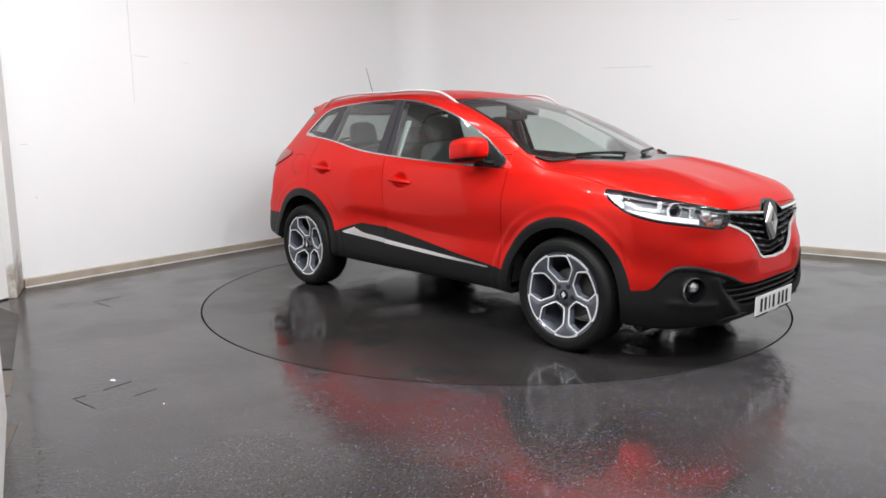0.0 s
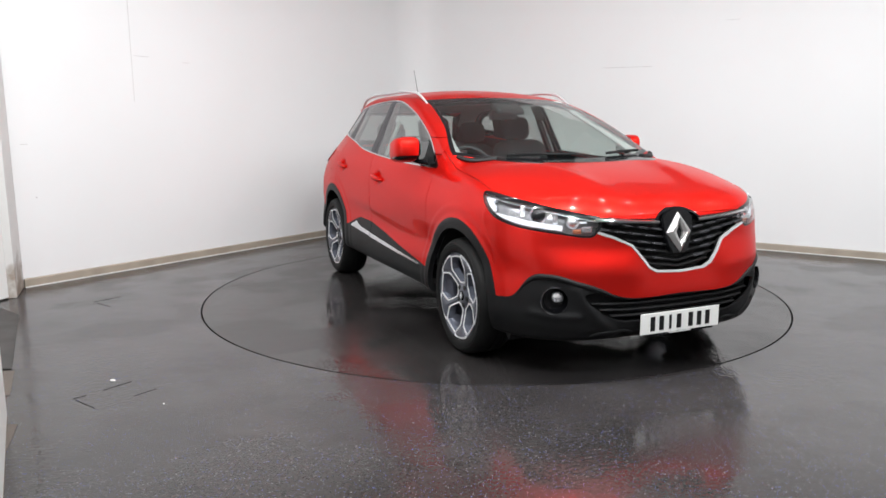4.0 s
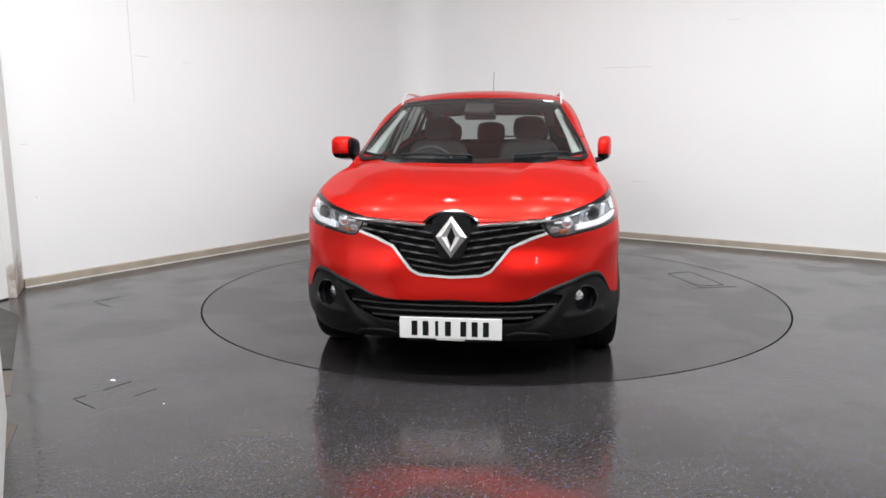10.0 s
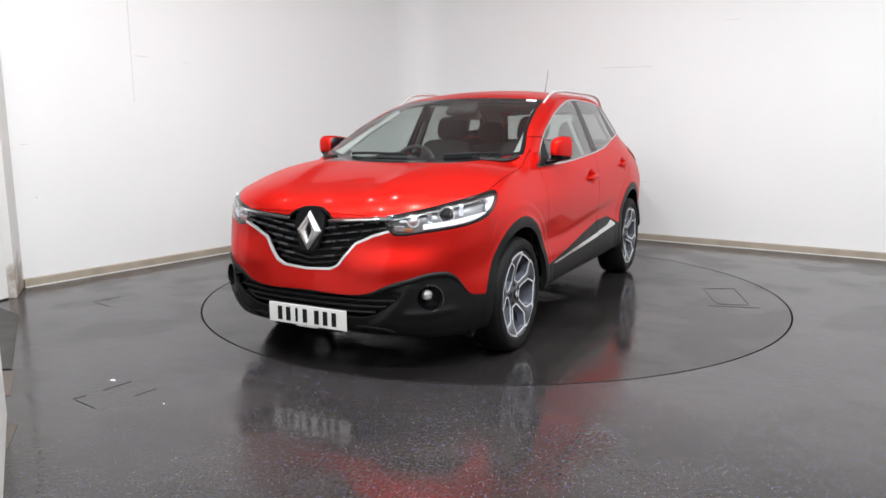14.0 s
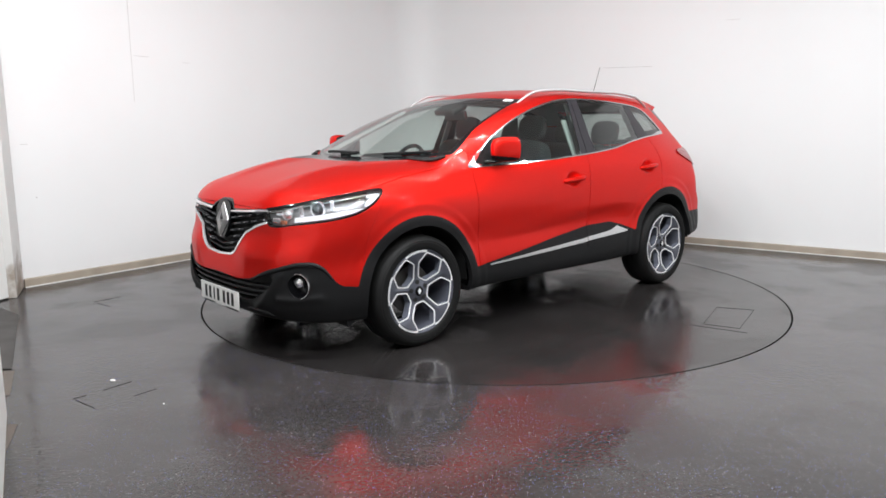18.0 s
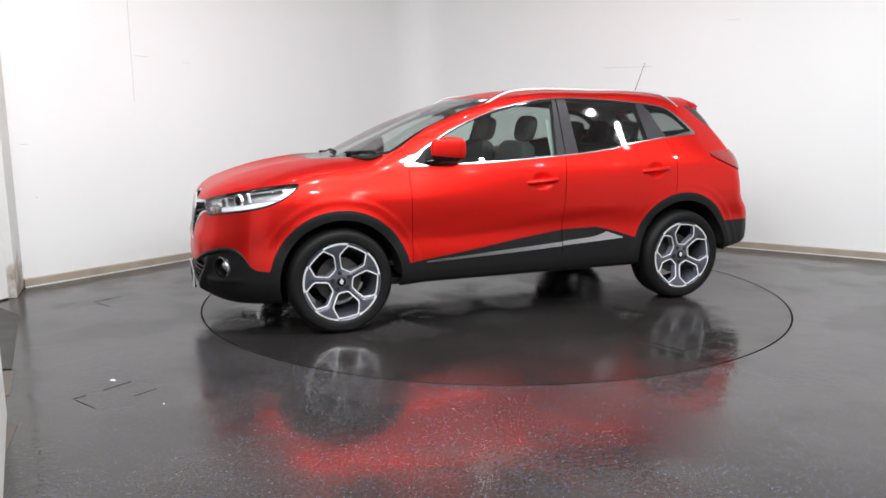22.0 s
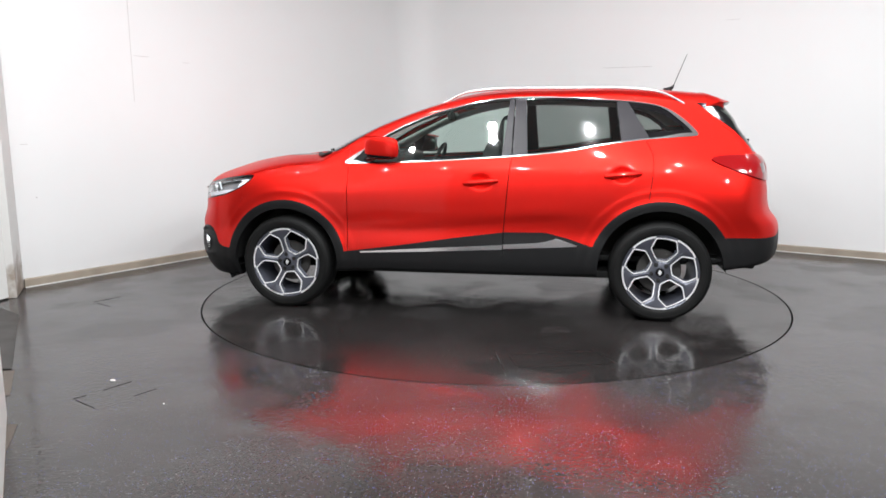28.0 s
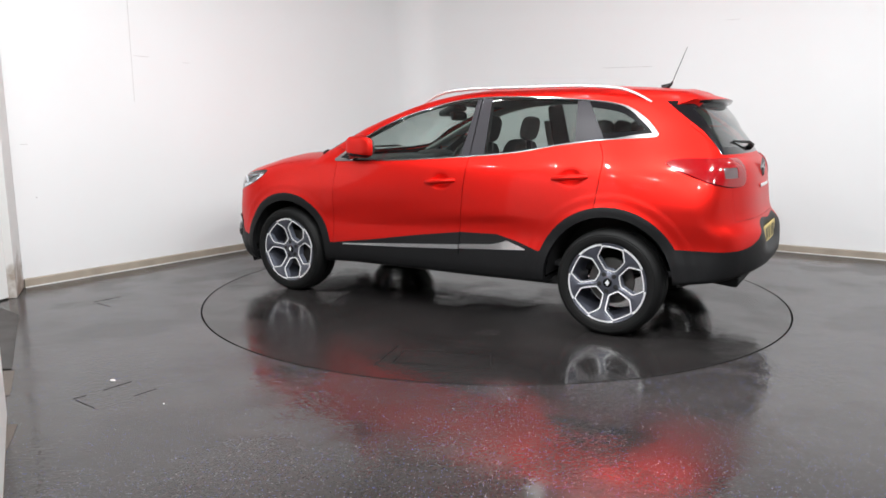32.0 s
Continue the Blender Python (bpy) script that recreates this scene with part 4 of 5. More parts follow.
def place_skin():
    p = build_skin()
    for name, key, mat, label, rim in (
            ("roof", "roof", RED, "", 0.012), ("bonnet", "hood", RED, "red bonnet with two raised ridges", 0.014),
            ("front_bumper", "front_bumper", RED, "", 0.014), ("bumper_cladding", "bumper_low", BLACK_TRIM, "black plastic lower front bumper", 0.014),
            ("rear_bumper", "rear_bumper", RED, "", 0.012), ("rear_bumper_cladding", "rear_bumper_low", BLACK_TRIM, "black plastic lower rear bumper", 0.014),
            ("tailgate", "tailgate", RED, "", 0.012), ("windscreen", "screen", GLASS_FRONT, "clear windscreen", 0), ("windscreen_surround", "screen_seal", BLACK_GLOSS, "", 0.006),
            ("rear_window", "back_glass", GLASS_DARK, "dark tinted rear window", 0), ("rear_window_surround", "back_seal", BLACK_GLOSS, "", 0.006),
            ("grille_surround", "grille_lip", BLACK_GLOSS, "", 0.02), ("grille_chrome_trim", "grille_chrome", GRILLE_TRIM, "chrome strip under the grille", 0.012),
            ("grille_backing", "grille", DARK, "", 0), ("lower_grille_backing", "low_grille", DARK, "", 0)):
        sheet = joined(p[key], mirrored(p[key]))
        if key in ("grille", "low_grille"):
            sheet = pushed(sheet, -0.05)
        sheet_part(name, sheet, mat, CAR, label, rim)
    for name, key, mat, label, rim in (
            ("front_wing", "fender", RED, "", 0.014), ("front_door", "door_front", RED, "", 0.014), ("rear_door", "door_rear", RED, "", 0.014),
            ("rear_wing", "quarter", RED, "", 0.012), ("sill", "sill", BLACK_TRIM, "black plastic sill", 0.012),
            ("front_arch_trim", "arch_front", BLACK_TRIM, "black plastic wheel arch trim", 0.035), ("rear_arch_trim", "arch_rear", BLACK_TRIM, "black plastic wheel arch trim", 0.035),
            ("front_door_cladding", "trim_front", BLACK_TRIM, "black plastic door cladding", 0.014), ("rear_door_cladding", "trim_rear", BLACK_TRIM, "black plastic door cladding", 0.014),
            ("window_trim", "window_trim", BRIGHT, "chrome window surround", 0.010), ("door_post", "post_front", PILLAR, "", 0.006), ("door_post", "post_rear", PILLAR, "", 0.006),
            ("window_post", "post_c", PILLAR, "", 0.006), ("front_door_window", "glass_front", GLASS_SIDE, "clear door window", 0),
            ("rear_door_window", "glass_rear", GLASS_DARK, "dark tinted door window", 0), ("quarter_window", "glass_quarter", GLASS_DARK, "dark tinted quarter window", 0),
            ("mirror_foot_panel", "mirror_foot", BLACK_TRIM, "", 0.006), ("quarter_window_surround", "quarter_surround", BLACK_GLOSS, "", 0.004),
            ("sill_strip", "strip_front", STRIP, "bright chrome strip along the door", 0.008), ("sill_strip", "strip_rear", STRIP, "bright chrome strip along the door", 0.008)):
        sheet_part(name, p[key], mat, CAR, label, rim)
        other = mirrored(p[key])
        if key == "quarter":
            gap = inside_of(other[0][:, 0], other[0][:, 2], FUEL_LINE)
            flap, other = cut(other, gap)
            flap, _ = cut(flap, inside_of(flap[0][:, 0], flap[0][:, 2], FUEL_LINE) + 0.004)
            sheet_part("fuel_flap", flap, RED, CAR, "round-cornered red fuel flap", 0.01)
        sheet_part(name, other, mat, CAR, label, rim)
    return p


SKIN = place_skin()


BRAKE = plain("brake_steel", (0.10, 0.095, 0.09), 0.5, metal=0.7, vary=0.2)


def wheel(x, side, phase):
    """One wheel; the car's outer side is side (+1 left)."""
    m = pose(x, side * 0.775, HUB_Z) @ Matrix.Diagonal((1, side, 1, 1))
    bm = bmesh.new()
    # Barrel, from inside to the outer lip.
    lathe(bm, [(0.20, -0.12), (0.222, -0.11), (0.215, -0.05), (0.226, 0.06), (0.246, 0.090), (0.254, 0.100), (0.251, 0.106), (0.246, 0.102), (0.228, 0.058), (0.212, -0.05), (0.20, -0.12)], m, 56)
    root = part("wheel", bm, GUNMETAL, CAR, "dark grey five-spoke alloy wheel with machined silver edges", smooth=True)
    bm = bmesh.new()
    prof = [(0.235, -0.105), (0.262, -0.112), (0.300, -0.113), (0.325, -0.104), (0.336, -0.090), (0.340, -0.06), (0.341, -0.045), (0.334, -0.043), (0.334, -0.035), (0.341, -0.033), (0.3415, 0.0),
            (0.335, 0.002), (0.335, 0.010), (0.341, 0.012), (0.340, 0.055), (0.334, 0.086), (0.323, 0.104), (0.308, 0.112), (0.304, 0.110), (0.300, 0.114), (0.272, 0.114), (0.266, 0.111), (0.256, 0.105), (0.248, 0.096)]
    lathe(bm, prof, m, 64)
    part("tyre", bm, RUBBER, root, "black low-profile tyre", smooth=True)
    # Spoke face: a dished disc pierced by five six-sided holes.
    a, r = np.meshgrid(np.linspace(0, 2 * np.pi, 241), np.linspace(0.0, 0.2525, 40), indexing="ij")
    V = np.stack((r * np.cos(a), np.zeros_like(r), r * np.sin(a)), -1).reshape(-1, 3)
    i = (np.arange(240)[:, None] * 40 + np.arange(39)[None]).ravel()
    F = np.vstack((np.stack((i, i + 1, i + 41), 1), np.stack((i, i + 41, i + 40), 1)))
    hexes = []
    for k in range(5):
        w = phase + 2 * np.pi * k / 5
        pts = smooth_line([(0.080, 0.0), (0.081, 0.026), (0.090, 0.038), (0.146, 0.078), (0.160, 0.081), (0.174, 0.078), (0.218, 0.064), (0.226, 0.055), (0.229, 0.0),
                           (0.226, -0.055), (0.218, -0.064), (0.174, -0.078), (0.160, -0.081), (0.146, -0.078), (0.090, -0.038), (0.081, -0.026)], 2)
        hexes.append([(u * np.cos(w) - v * np.sin(w), u * np.sin(w) + v * np.cos(w)) for u, v in pts])

    def dish(S, lift=0.0):
        W, _, G = S
        rr = np.hypot(W[:, 0], W[:, 2])
        W = W.copy()
        W[:, 1] = curve(rr, [0, 0.03, 0.06, 0.10, 0.18, 0.253], [0.070, 0.070, 0.065, 0.070, 0.091, 0.103])
        W[:, 1] += lift * (1 - np.exp(-np.maximum(near(S) - 0.0105, 0) / 0.012))
        n = np.zeros((len(W), 3))
        a0, b0, c0 = W[G[:, 0]], W[G[:, 1]], W[G[:, 2]]
        t0 = np.cross(b0 - a0, c0 - a0)
        t0 *= np.sign(t0[:, 1:2] + 1e-12)
        for k in range(3):
            np.add.at(n, G[:, k], t0)
        return W, n / (np.linalg.norm(n, axis=1)[:, None] + 1e-12), G

    flat = (V, V * 0 + np.array([0, 1, 0]), F)
    near = lambda S: np.minimum.reduce([inside_of(S[0][:, 0], S[0][:, 2], h) for h in hexes])
    _, flat = cut(flat, near(flat))
    bright, flat = cut(flat, near(flat) - 0.0080)
    beside = (np.arctan2(flat[0][:, 2], flat[0][:, 0]) - phase) % (2 * np.pi / 5) - np.pi / 5
    tips, flat = cut(flat, np.maximum(0.239 - np.hypot(flat[0][:, 0], flat[0][:, 2]), (np.abs(beside) - 0.34) * 0.2))

    def turned(S):
        W, n, G = S
        mm = np.array(m)
        W2 = W @ mm[:3, :3].T + mm[:3, 3]
        n2 = n @ mm[:3, :3].T
        return (W2, n2, G if side < 0 else G[:, ::-1])

    def facing(S):
        W, n, G = S
        a0, b0, c0 = W[G[:, 0]], W[G[:, 1]], W[G[:, 2]]
        bad = (np.cross(b0 - a0, c0 - a0) * n[G].sum(1)).sum(1) < 0
        G = G.copy()
        G[bad] = G[bad][:, ::-1]
        return W, n, G

    ring = pushed(dish(bright), 0.004)
    sheet_part("spoke_face", rimmed(facing(turned(dish(flat, 0.010))), 0.03, False), GUNMETAL, root, "dark grey spokes")
    for piece in pieces(welded(facing(turned(ring)))):
        sheet_part("spoke_edge", rimmed(piece, 0.005, False), MACHINED, root, "bright machined spoke edge")
        sheet_part("pocket_wall", rimmed(pushed(piece, -0.0045), 0.045, False), POCKET, root, "blue-grey pocket wall")
    for piece in pieces(welded(facing(turned(pushed(dish(tips), 0.004))))):
        sheet_part("spoke_tip", rimmed(piece, 0.02, False), MACHINED, root, "bright machined spoke tip")
    bm = bmesh.new()
    lathe(bm, [(0.0, 0.086), (0.024, 0.085), (0.029, 0.082), (0.031, 0.060)], m, 24)
    part("centre_cap", bm, BLACK_GLOSS, root, smooth=True)
    bm = bmesh.new()
    prism(bm, [(0, 0.021), (0.014, 0), (0, -0.021), (-0.014, 0)], m @ pose(0, 0.0845, 0, -90), 0.003)
    part("cap_badge", bm, MACHINED, root)
    for k in range(5):
        w = phase + 2 * math.pi * k / 5
        bm = bmesh.new()
        c = m @ pose(0.056 * math.cos(w + 0.628), 0, 0.056 * math.sin(w + 0.628))
        lathe(bm, [(0.0, 0.0790), (0.006, 0.0790), (0.009, 0.0785), (0.0140, 0.0785), (0.0155, 0.055)], c, 14)
        part("wheel_bolt", bm, DARK, root, smooth=True)
    bm = bmesh.new()
    lathe(bm, [(0.05, 0.0), (0.145, 0.0), (0.150, -0.008), (0.145, -0.024), (0.06, -0.024), (0.05, 0.03)], m, 40)
    part("brake_disc", bm, BRAKE, root, smooth=True)
    # Arch liner.
    bm = bmesh.new()
    pts = [((0.408 if x > 0 else 0.424) * math.cos(t), (0.408 if x > 0 else 0.424) * math.sin(t)) for t in np.linspace(0.02, math.pi - 0.02, 24)]
    rows = [[bm.verts.new((x + u, side * d, HUB_Z + v)) for d in (0.55, 0.845)] for u, v in pts]
    mid = [bm.verts.new((x, side * 0.55, HUB_Z))]
    for r0, r1 in zip(rows[:-1], rows[1:]):
        bm.faces.new((r0[0], r0[1], r1[1], r1[0]))
        bm.faces.new((mid[0], r0[0], r1[0]))
    part("arch_liner", bm, DARK, CAR, smooth=True)
    return root


wheel(AXLE, 1, -math.pi / 2 - 0.16)
wheel(-AXLE, 1, math.pi / 2 + 0.14)
wheel(AXLE, -1, math.pi / 2 + 0.16)
wheel(-AXLE, -1, math.pi / 2 + 0.14)


def underside():
    bm = bmesh.new()
    box(bm, (2.0, 1.50, 0.05), pose(0, 0, 0.29), 0.01)
    box(bm, (0.75, 1.02, 0.05), pose(1.40, 0, 0.27), 0.01)
    box(bm, (0.75, 1.02, 0.05), pose(-1.45, 0, 0.36), 0.01)
    part("floor_pan", bm, DARK, CAR)


underside()


# ---- fittings of the car ----
def first_hit(a, b, n=260):
    """Where the skin is met on the way from a (outside) to b (inside)."""
    t = np.linspace(0, 1, n)[:, None]
    P = np.array(a) * (1 - t) + np.array(b) * t
    f = body_field(P)
    k = int(np.argmax(f < 0))
    if f[k] >= 0 or k == 0:
        return P[0]
    w = f[k - 1] / (f[k - 1] - f[k])
    return P[k - 1] * (1 - w) + P[k] * w


def front_x(y, z):
    """Where the skin lies on a line running forwards at (y, z)."""
    return float(first_hit((2.5, y, z), (1.2, y, z))[0])


def rear_x(y, z):
    return float(first_hit((-2.5, y, z), (-1.2, y, z))[0])


def side_y(x, z):
    return float(first_hit((x, 1.1, z), (x, 0.3, z))[1])


def top_z(x, y):
    return float(first_hit((x, y, 1.8), (x, y, 0.9))[2])


# Slight emission added to brighten the white guide and two reflector fins.
LAMP_WHITE = glow("white_guide_added_glow", (0.92, 0.95, 1.0), 0.03)
REFLECTOR = plain("lamp_reflector", (0.88, 0.88, 0.90), 0.22, metal=0.75, vary=0.1)
AMBER = plain("amber_bulb_cover", (0.42, 0.15, 0.07), 0.25, coat=0.5)
LAMP_GREY = plain("lamp_bezel", (0.30, 0.30, 0.31), 0.28, metal=0.5)
PLATE_WHITE = plain("white_plate", (0.78, 0.78, 0.76), 0.35, vary=0.04)
PLATE_YELLOW = plain("yellow_plate", (0.74, 0.57, 0.14), 0.35, vary=0.04)
MIRROR_GLASS = plain("mirror_silver", (0.9, 0.9, 0.9), 0.02, metal=1.0, vary=0)
PANE = plain("frosted_lamp_pane", (0.10, 0.065, 0.068), 0.12, coat=0.8, vary=0.2)
GRILLE_BLOCK = plain("satin_grey_grille", (0.05, 0.05, 0.055), 0.25)
BADGE = plain("satin_badge_metal", (0.55, 0.54, 0.53), 0.32, metal=0.8, vary=0.08)
STEEL = plain("dull_steel", (0.30, 0.29, 0.28), 0.45, metal=0.8, vary=0.2)


def headlamps():
    src = SKIN["head"]
    for side in (1, -1):
        turn = (lambda S: S) if side > 0 else mirrored
        root = sheet_part("headlamp", turn(pushed(src, -0.045)), LAMP_GREY, CAR, "clear headlamp with a white light guide and a dark brow")

        def u_z(S):
            return (S[0][:, 1] - S[0][:, 0]) * 0.7071, S[0][:, 2]

        def o(S):
            return inside_of(*u_z(S), HEAD_LINE)

        def above(S, d):
            u, z = u_z(S)
            return np.interp(u, [-1.17, -0.95, -0.75, -0.60, -0.51], [0.866, 0.909, 0.945, 0.967, 0.974]) - d - z

        lens = src
        brow, lens = cut(lens, above(lens, 0.017))
        lens, edge = cut(lens, o(lens) + 0.009)
        sheet_part("lens", turn(lens), LENS, root, "clear lens")
        sheet_part("lens_edge", turn(edge), BLACK_GLOSS, root, "dark lens edge")
        sheet_part("brow", turn(brow), BLACK_GLOSS, root, "black upper edge")
        deep = pushed(src, -0.014)
        line, _ = cut(deep, above(deep, 0.032))
        _, line = cut(line, above(line, 0.021))
        sheet_part("chrome_line", turn(line), REFLECTOR, root, rim=0.01)
        # White guide round the outer end and along the foot.
        deep = pushed(src, -0.018)
        ring, _ = cut(deep, -0.042 - o(deep))
        _, ring = cut(ring, -0.015 - o(ring))
        u, z = u_z(ring)
        keep = np.minimum(z - np.interp(u, [-0.98, -0.60], [0.828, 0.868]), -0.60 - u)
        ring, _ = cut(ring, keep)
        ring, _ = cut(ring, -0.985 - u_z(ring)[0])
        sheet_part("light_guide", turn(ring), LAMP_WHITE, root, "white light guide", 0.02)
        # Projector, inner reflector, indicator.
        for name, y, z, r, back, mat in (("projector", 0.710, 0.866, 0.036, 0.040, BLACK_GLOSS), ("inner_lamp", 0.575, 0.838, 0.028, 0.034, REFLECTOR)):
            m = pose(front_x(y, z) - back, side * y, z, 0, 0, -90 + side * 22)
            bm = bmesh.new()
            lathe(bm, [(0.0, 0.018), (r * 0.5, 0.015), (r * 0.85, 0.006), (r, -0.004)], m, 24)
            part(name, bm, BLACK_GLOSS if name == "projector" else REFLECTOR, root, smooth=True)
            bm = bmesh.new()
            lathe(bm, [(r, -0.004), (r * 1.02, 0.004), (r * 1.20, 0.006), (r * 1.25, -0.01)], m, 24)
            part("lamp_ring", bm, REFLECTOR, root, smooth=True)
        for name, y, z, w, h, mat in (("reflector_fin", 0.648, 0.855, 0.026, 0.060, REFLECTOR), ("reflector_fin", 0.765, 0.885, 0.022, 0.060, LAMP_WHITE), ("indicator", 0.560, 0.790, 0.040, 0.022, AMBER), ("reflector_fin", 0.515, 0.800, 0.05, 0.030, REFLECTOR), ("reflector_fin", 0.53, 0.835, 0.04, 0.012, LAMP_WHITE)):
            bm = bmesh.new()
            box(bm, (0.012, w, h), pose(front_x(y, z) - 0.030, side * y, z, 0, 12, side * 26), 0.004)
            part(name, bm, mat, root)


headlamps()


def grille():
    def reach(z, rise, inset):
        ys = np.linspace(0, 0.6, 241)
        ok = inside_of(ys, z + rise * ys, GRILLE_LINE) < -inset
        return ys[ok].max() if ok.any() else 0

    rise = 0.15
    for k, z in enumerate((0.768, 0.731, 0.694, 0.657, 0.620, 0.590)):
        y1 = reach(z, rise, 0.020)
        for side in (1, -1):
            bm = bmesh.new()
            rows = []
            for y in np.linspace(0, y1, 21):
                x, zz = front_x(y, z) - 0.024, z + rise * y
                rows.append([bm.verts.new((x + a, side * y, zz + b)) for a, b in ((-0.03, 0.010), (0.0, 0.006), (0.003, 0.0), (0.0, -0.006), (-0.03, -0.008))])
            for r0, r1 in zip(rows[:-1], rows[1:]):
                for j in range(4):
                    bm.faces.new((r0[j], r1[j], r1[j + 1], r0[j + 1]))
            part("grille_bar", bm, BLACK_TRIM, CAR, smooth=True)
        y = 0.135 + (0.043 if k % 2 else 0.0)
        while y < y1 - 0.025:
            for side in (1, -1):
                bm = bmesh.new()
                tilt = math.degrees(math.atan(rise)) * side
                box(bm, (0.022, 0.062, 0.011), pose(front_x(y, z) - 0.019, side * y, z + rise * y + 0.002, 0, 0, side * (-28 * y)) @ pose(0, 0, 0, tilt), 0.004)
                part("grille_block", bm, GRILLE_BLOCK, CAR)
            y += 0.086
    for side in (1, -1):
        bm = bmesh.new()
        tube(bm, [(front_x(y, 0.84) + 0.006, side * y, 0.828 + 0.068 * (y - 0.14)) for y in np.linspace(0.130, 0.490, 12)], 0.0105, 8, 0.9)
        part("grille_strip", bm, CHROME, CAR, "slim chrome strip beside the badge", smooth=True)
    # Shield behind the badge, and the badge as a plain lozenge.
    bx, bz = front_x(0, 0.765) + 0.0, 0.768
    m = pose(bx - 0.012, 0, bz, 90, 0, 90) @ pose(0, 0, 0, -9)
    bm = bmesh.new()
    prism(bm, [(0.035, 0.124), (0.068, 0.112), (0.100, 0.078), (0.094, 0.0), (0.066, -0.080), (0.044, -0.108), (-0.044, -0.108), (-0.066, -0.080), (-0.094, 0.0), (-0.100, 0.078), (-0.068, 0.112), (-0.035, 0.124)], m @ pose(0, 0, -0.03), 0.036)
    bmesh.ops.bevel(bm, geom=bm.edges[:], offset=0.006, segments=2, affect="EDGES")
    shield = part("badge_shield", bm, BLACK_GLOSS, CAR, "gloss black shield behind the badge", smooth=True)
    lozenge("badge", m @ pose(0, 0, 0.006), 0.080, 0.106, BADGE, shield, "plain chrome lozenge badge")


def lozenge(name, m, w, h, mat, parent, label=""):
    """A faceted lozenge ring, without any lettering."""
    bm = bmesh.new()

    def ring(s, t, z):
        return [bm.verts.new(m @ Vector((w * a, h * b, z))) for a, b in ((0, t), (s, 0), (0, -t), (-s, 0))]

    rings = [ring(1.0, 1.0, 0.0), ring(0.97, 0.98, 0.006), ring(0.60, 0.72, 0.018), ring(0.27, 0.49, 0.010), ring(0.26, 0.48, 0.0)]
    for r0, r1 in zip(rings[:-1], rings[1:]):
        for k in range(4):
            bm.faces.new((r0[k], r0[(k + 1) % 4], r1[(k + 1) % 4], r1[k]))
    return part(name, bm, mat, parent, label)


grille()


def number_plate(m, colour, parent, label):
    """A plate with plain dark bars for its characters."""
    bm = bmesh.new()
    box(bm, (0.52, 0.111, 0.006), m, 0.0025)
    root = part("number_plate", bm, colour, parent, label)
    x = -0.183
    for k in range(7):
        bm = bmesh.new()
        box(bm, (0.030 if k != 2 else 0.016, 0.076, 0.0016), m @ pose(x, -0.002, 0.0034))
        part("plate_bar", bm, BLACK_TRIM, root)
        x += 0.057 if k != 3 else 0.078
    for sx in (-0.235, 0.235):
        bm = bmesh.new()
        lathe(bm, [(0.0, 0.0015), (0.006, 0.001), (0.007, 0.0)], m @ pose(sx, 0, 0.003, 90), 10)
        part("plate_screw_cap", bm, WHITE_PAINT, root)
    return root


def front_bumper():
    for z in (0.357, 0.388, 0.420):
        bm = bmesh.new()
        y1 = float(np.interp(z, [0.33, 0.36, 0.39, 0.43], [0.34, 0.42, 0.475, 0.53]))
        ys = np.linspace(-y1, y1, 33)
        rows = [[bm.verts.new((front_x(abs(y), z) - 0.020 + a, y, z + b + 0.035 * y * y)) for a, b in ((-0.03, 0.008), (0.0, 0.006), (0.004, -0.001), (0.0, -0.006), (-0.03, -0.006))] for y in ys]
        for r0, r1 in zip(rows[:-1], rows[1:]):
            for j in range(4):
                bm.faces.new((r0[j], r1[j], r1[j + 1], r0[j + 1]))
        part("lower_grille_slat", bm, BLACK_TRIM, CAR, smooth=True)
    for side in (1, -1):
        bm = bmesh.new()
        tube(bm, [(front_x(y, z) + 0.001, side * y, z) for y, z in ((0.28, 0.268), (0.33, 0.285), (0.43, 0.285), (0.475, 0.270), (0.50, 0.255))], [0.006, 0.009, 0.009, 0.008, 0.004], 8)
        part("bumper_ridge", bm, BLACK_TRIM, CAR, smooth=True)
        # Fog lamp in its round recess.
        way = Vector((FOG_WAY.x, side * FOG_WAY.y, 0))
        m = Matrix.Translation((FOG.x, side * FOG.y, FOG.z)) @ pose(0, 0, 0, 0, 0, math.degrees(math.atan2(way.y, way.x)) - 90)
        bm = bmesh.new()
        lathe(bm, [(0.069, -0.016), (0.066, 0.004), (0.060, -0.03), (0.052, -0.05), (0.0, -0.055)], m, 36)
        root = part("fog_lamp", bm, BLACK_GLOSS, CAR, "round fog lamp in a chrome ring", smooth=True)
        bm = bmesh.new()
        lathe(bm, [(0.0680, 0.003), (0.069, 0.010), (0.0715, 0.010), (0.0735, 0.002), (0.072, -0.012), (0.0670, -0.006)], m, 36, closed=True)
        part("ring", bm, STRIP, root, smooth=True)
        bm = bmesh.new()
        lathe(bm, [(0.0, -0.012), (0.014, -0.014), (0.027, -0.022), (0.033, -0.040)], m @ pose(side * 0.018, 0, 0.012), 24)
        part("bulb_lens", bm, REFLECTOR, root, smooth=True)
    px = max(front_x(0.0, 0.309), front_x(0.0, 0.26)) + 0.012
    m = pose(px, 0, 0.309, 90, 0, 90)
    number_plate(m, PLATE_WHITE, CAR, "white number plate with dark bars")
    bm = bmesh.new()
    box(bm, (0.45, 0.016, 0.014), m @ pose(0, -0.060, -0.008), 0.003)
    holder = part("plate_holder", bm, BLACK_GLOSS, CAR)
    bm = bmesh.new()
    box(bm, (0.145, 0.006, 0.001), m @ pose(0, -0.0605, -0.0005))
    part("holder_bar", bm, WHITE_PAINT, holder)


front_bumper()


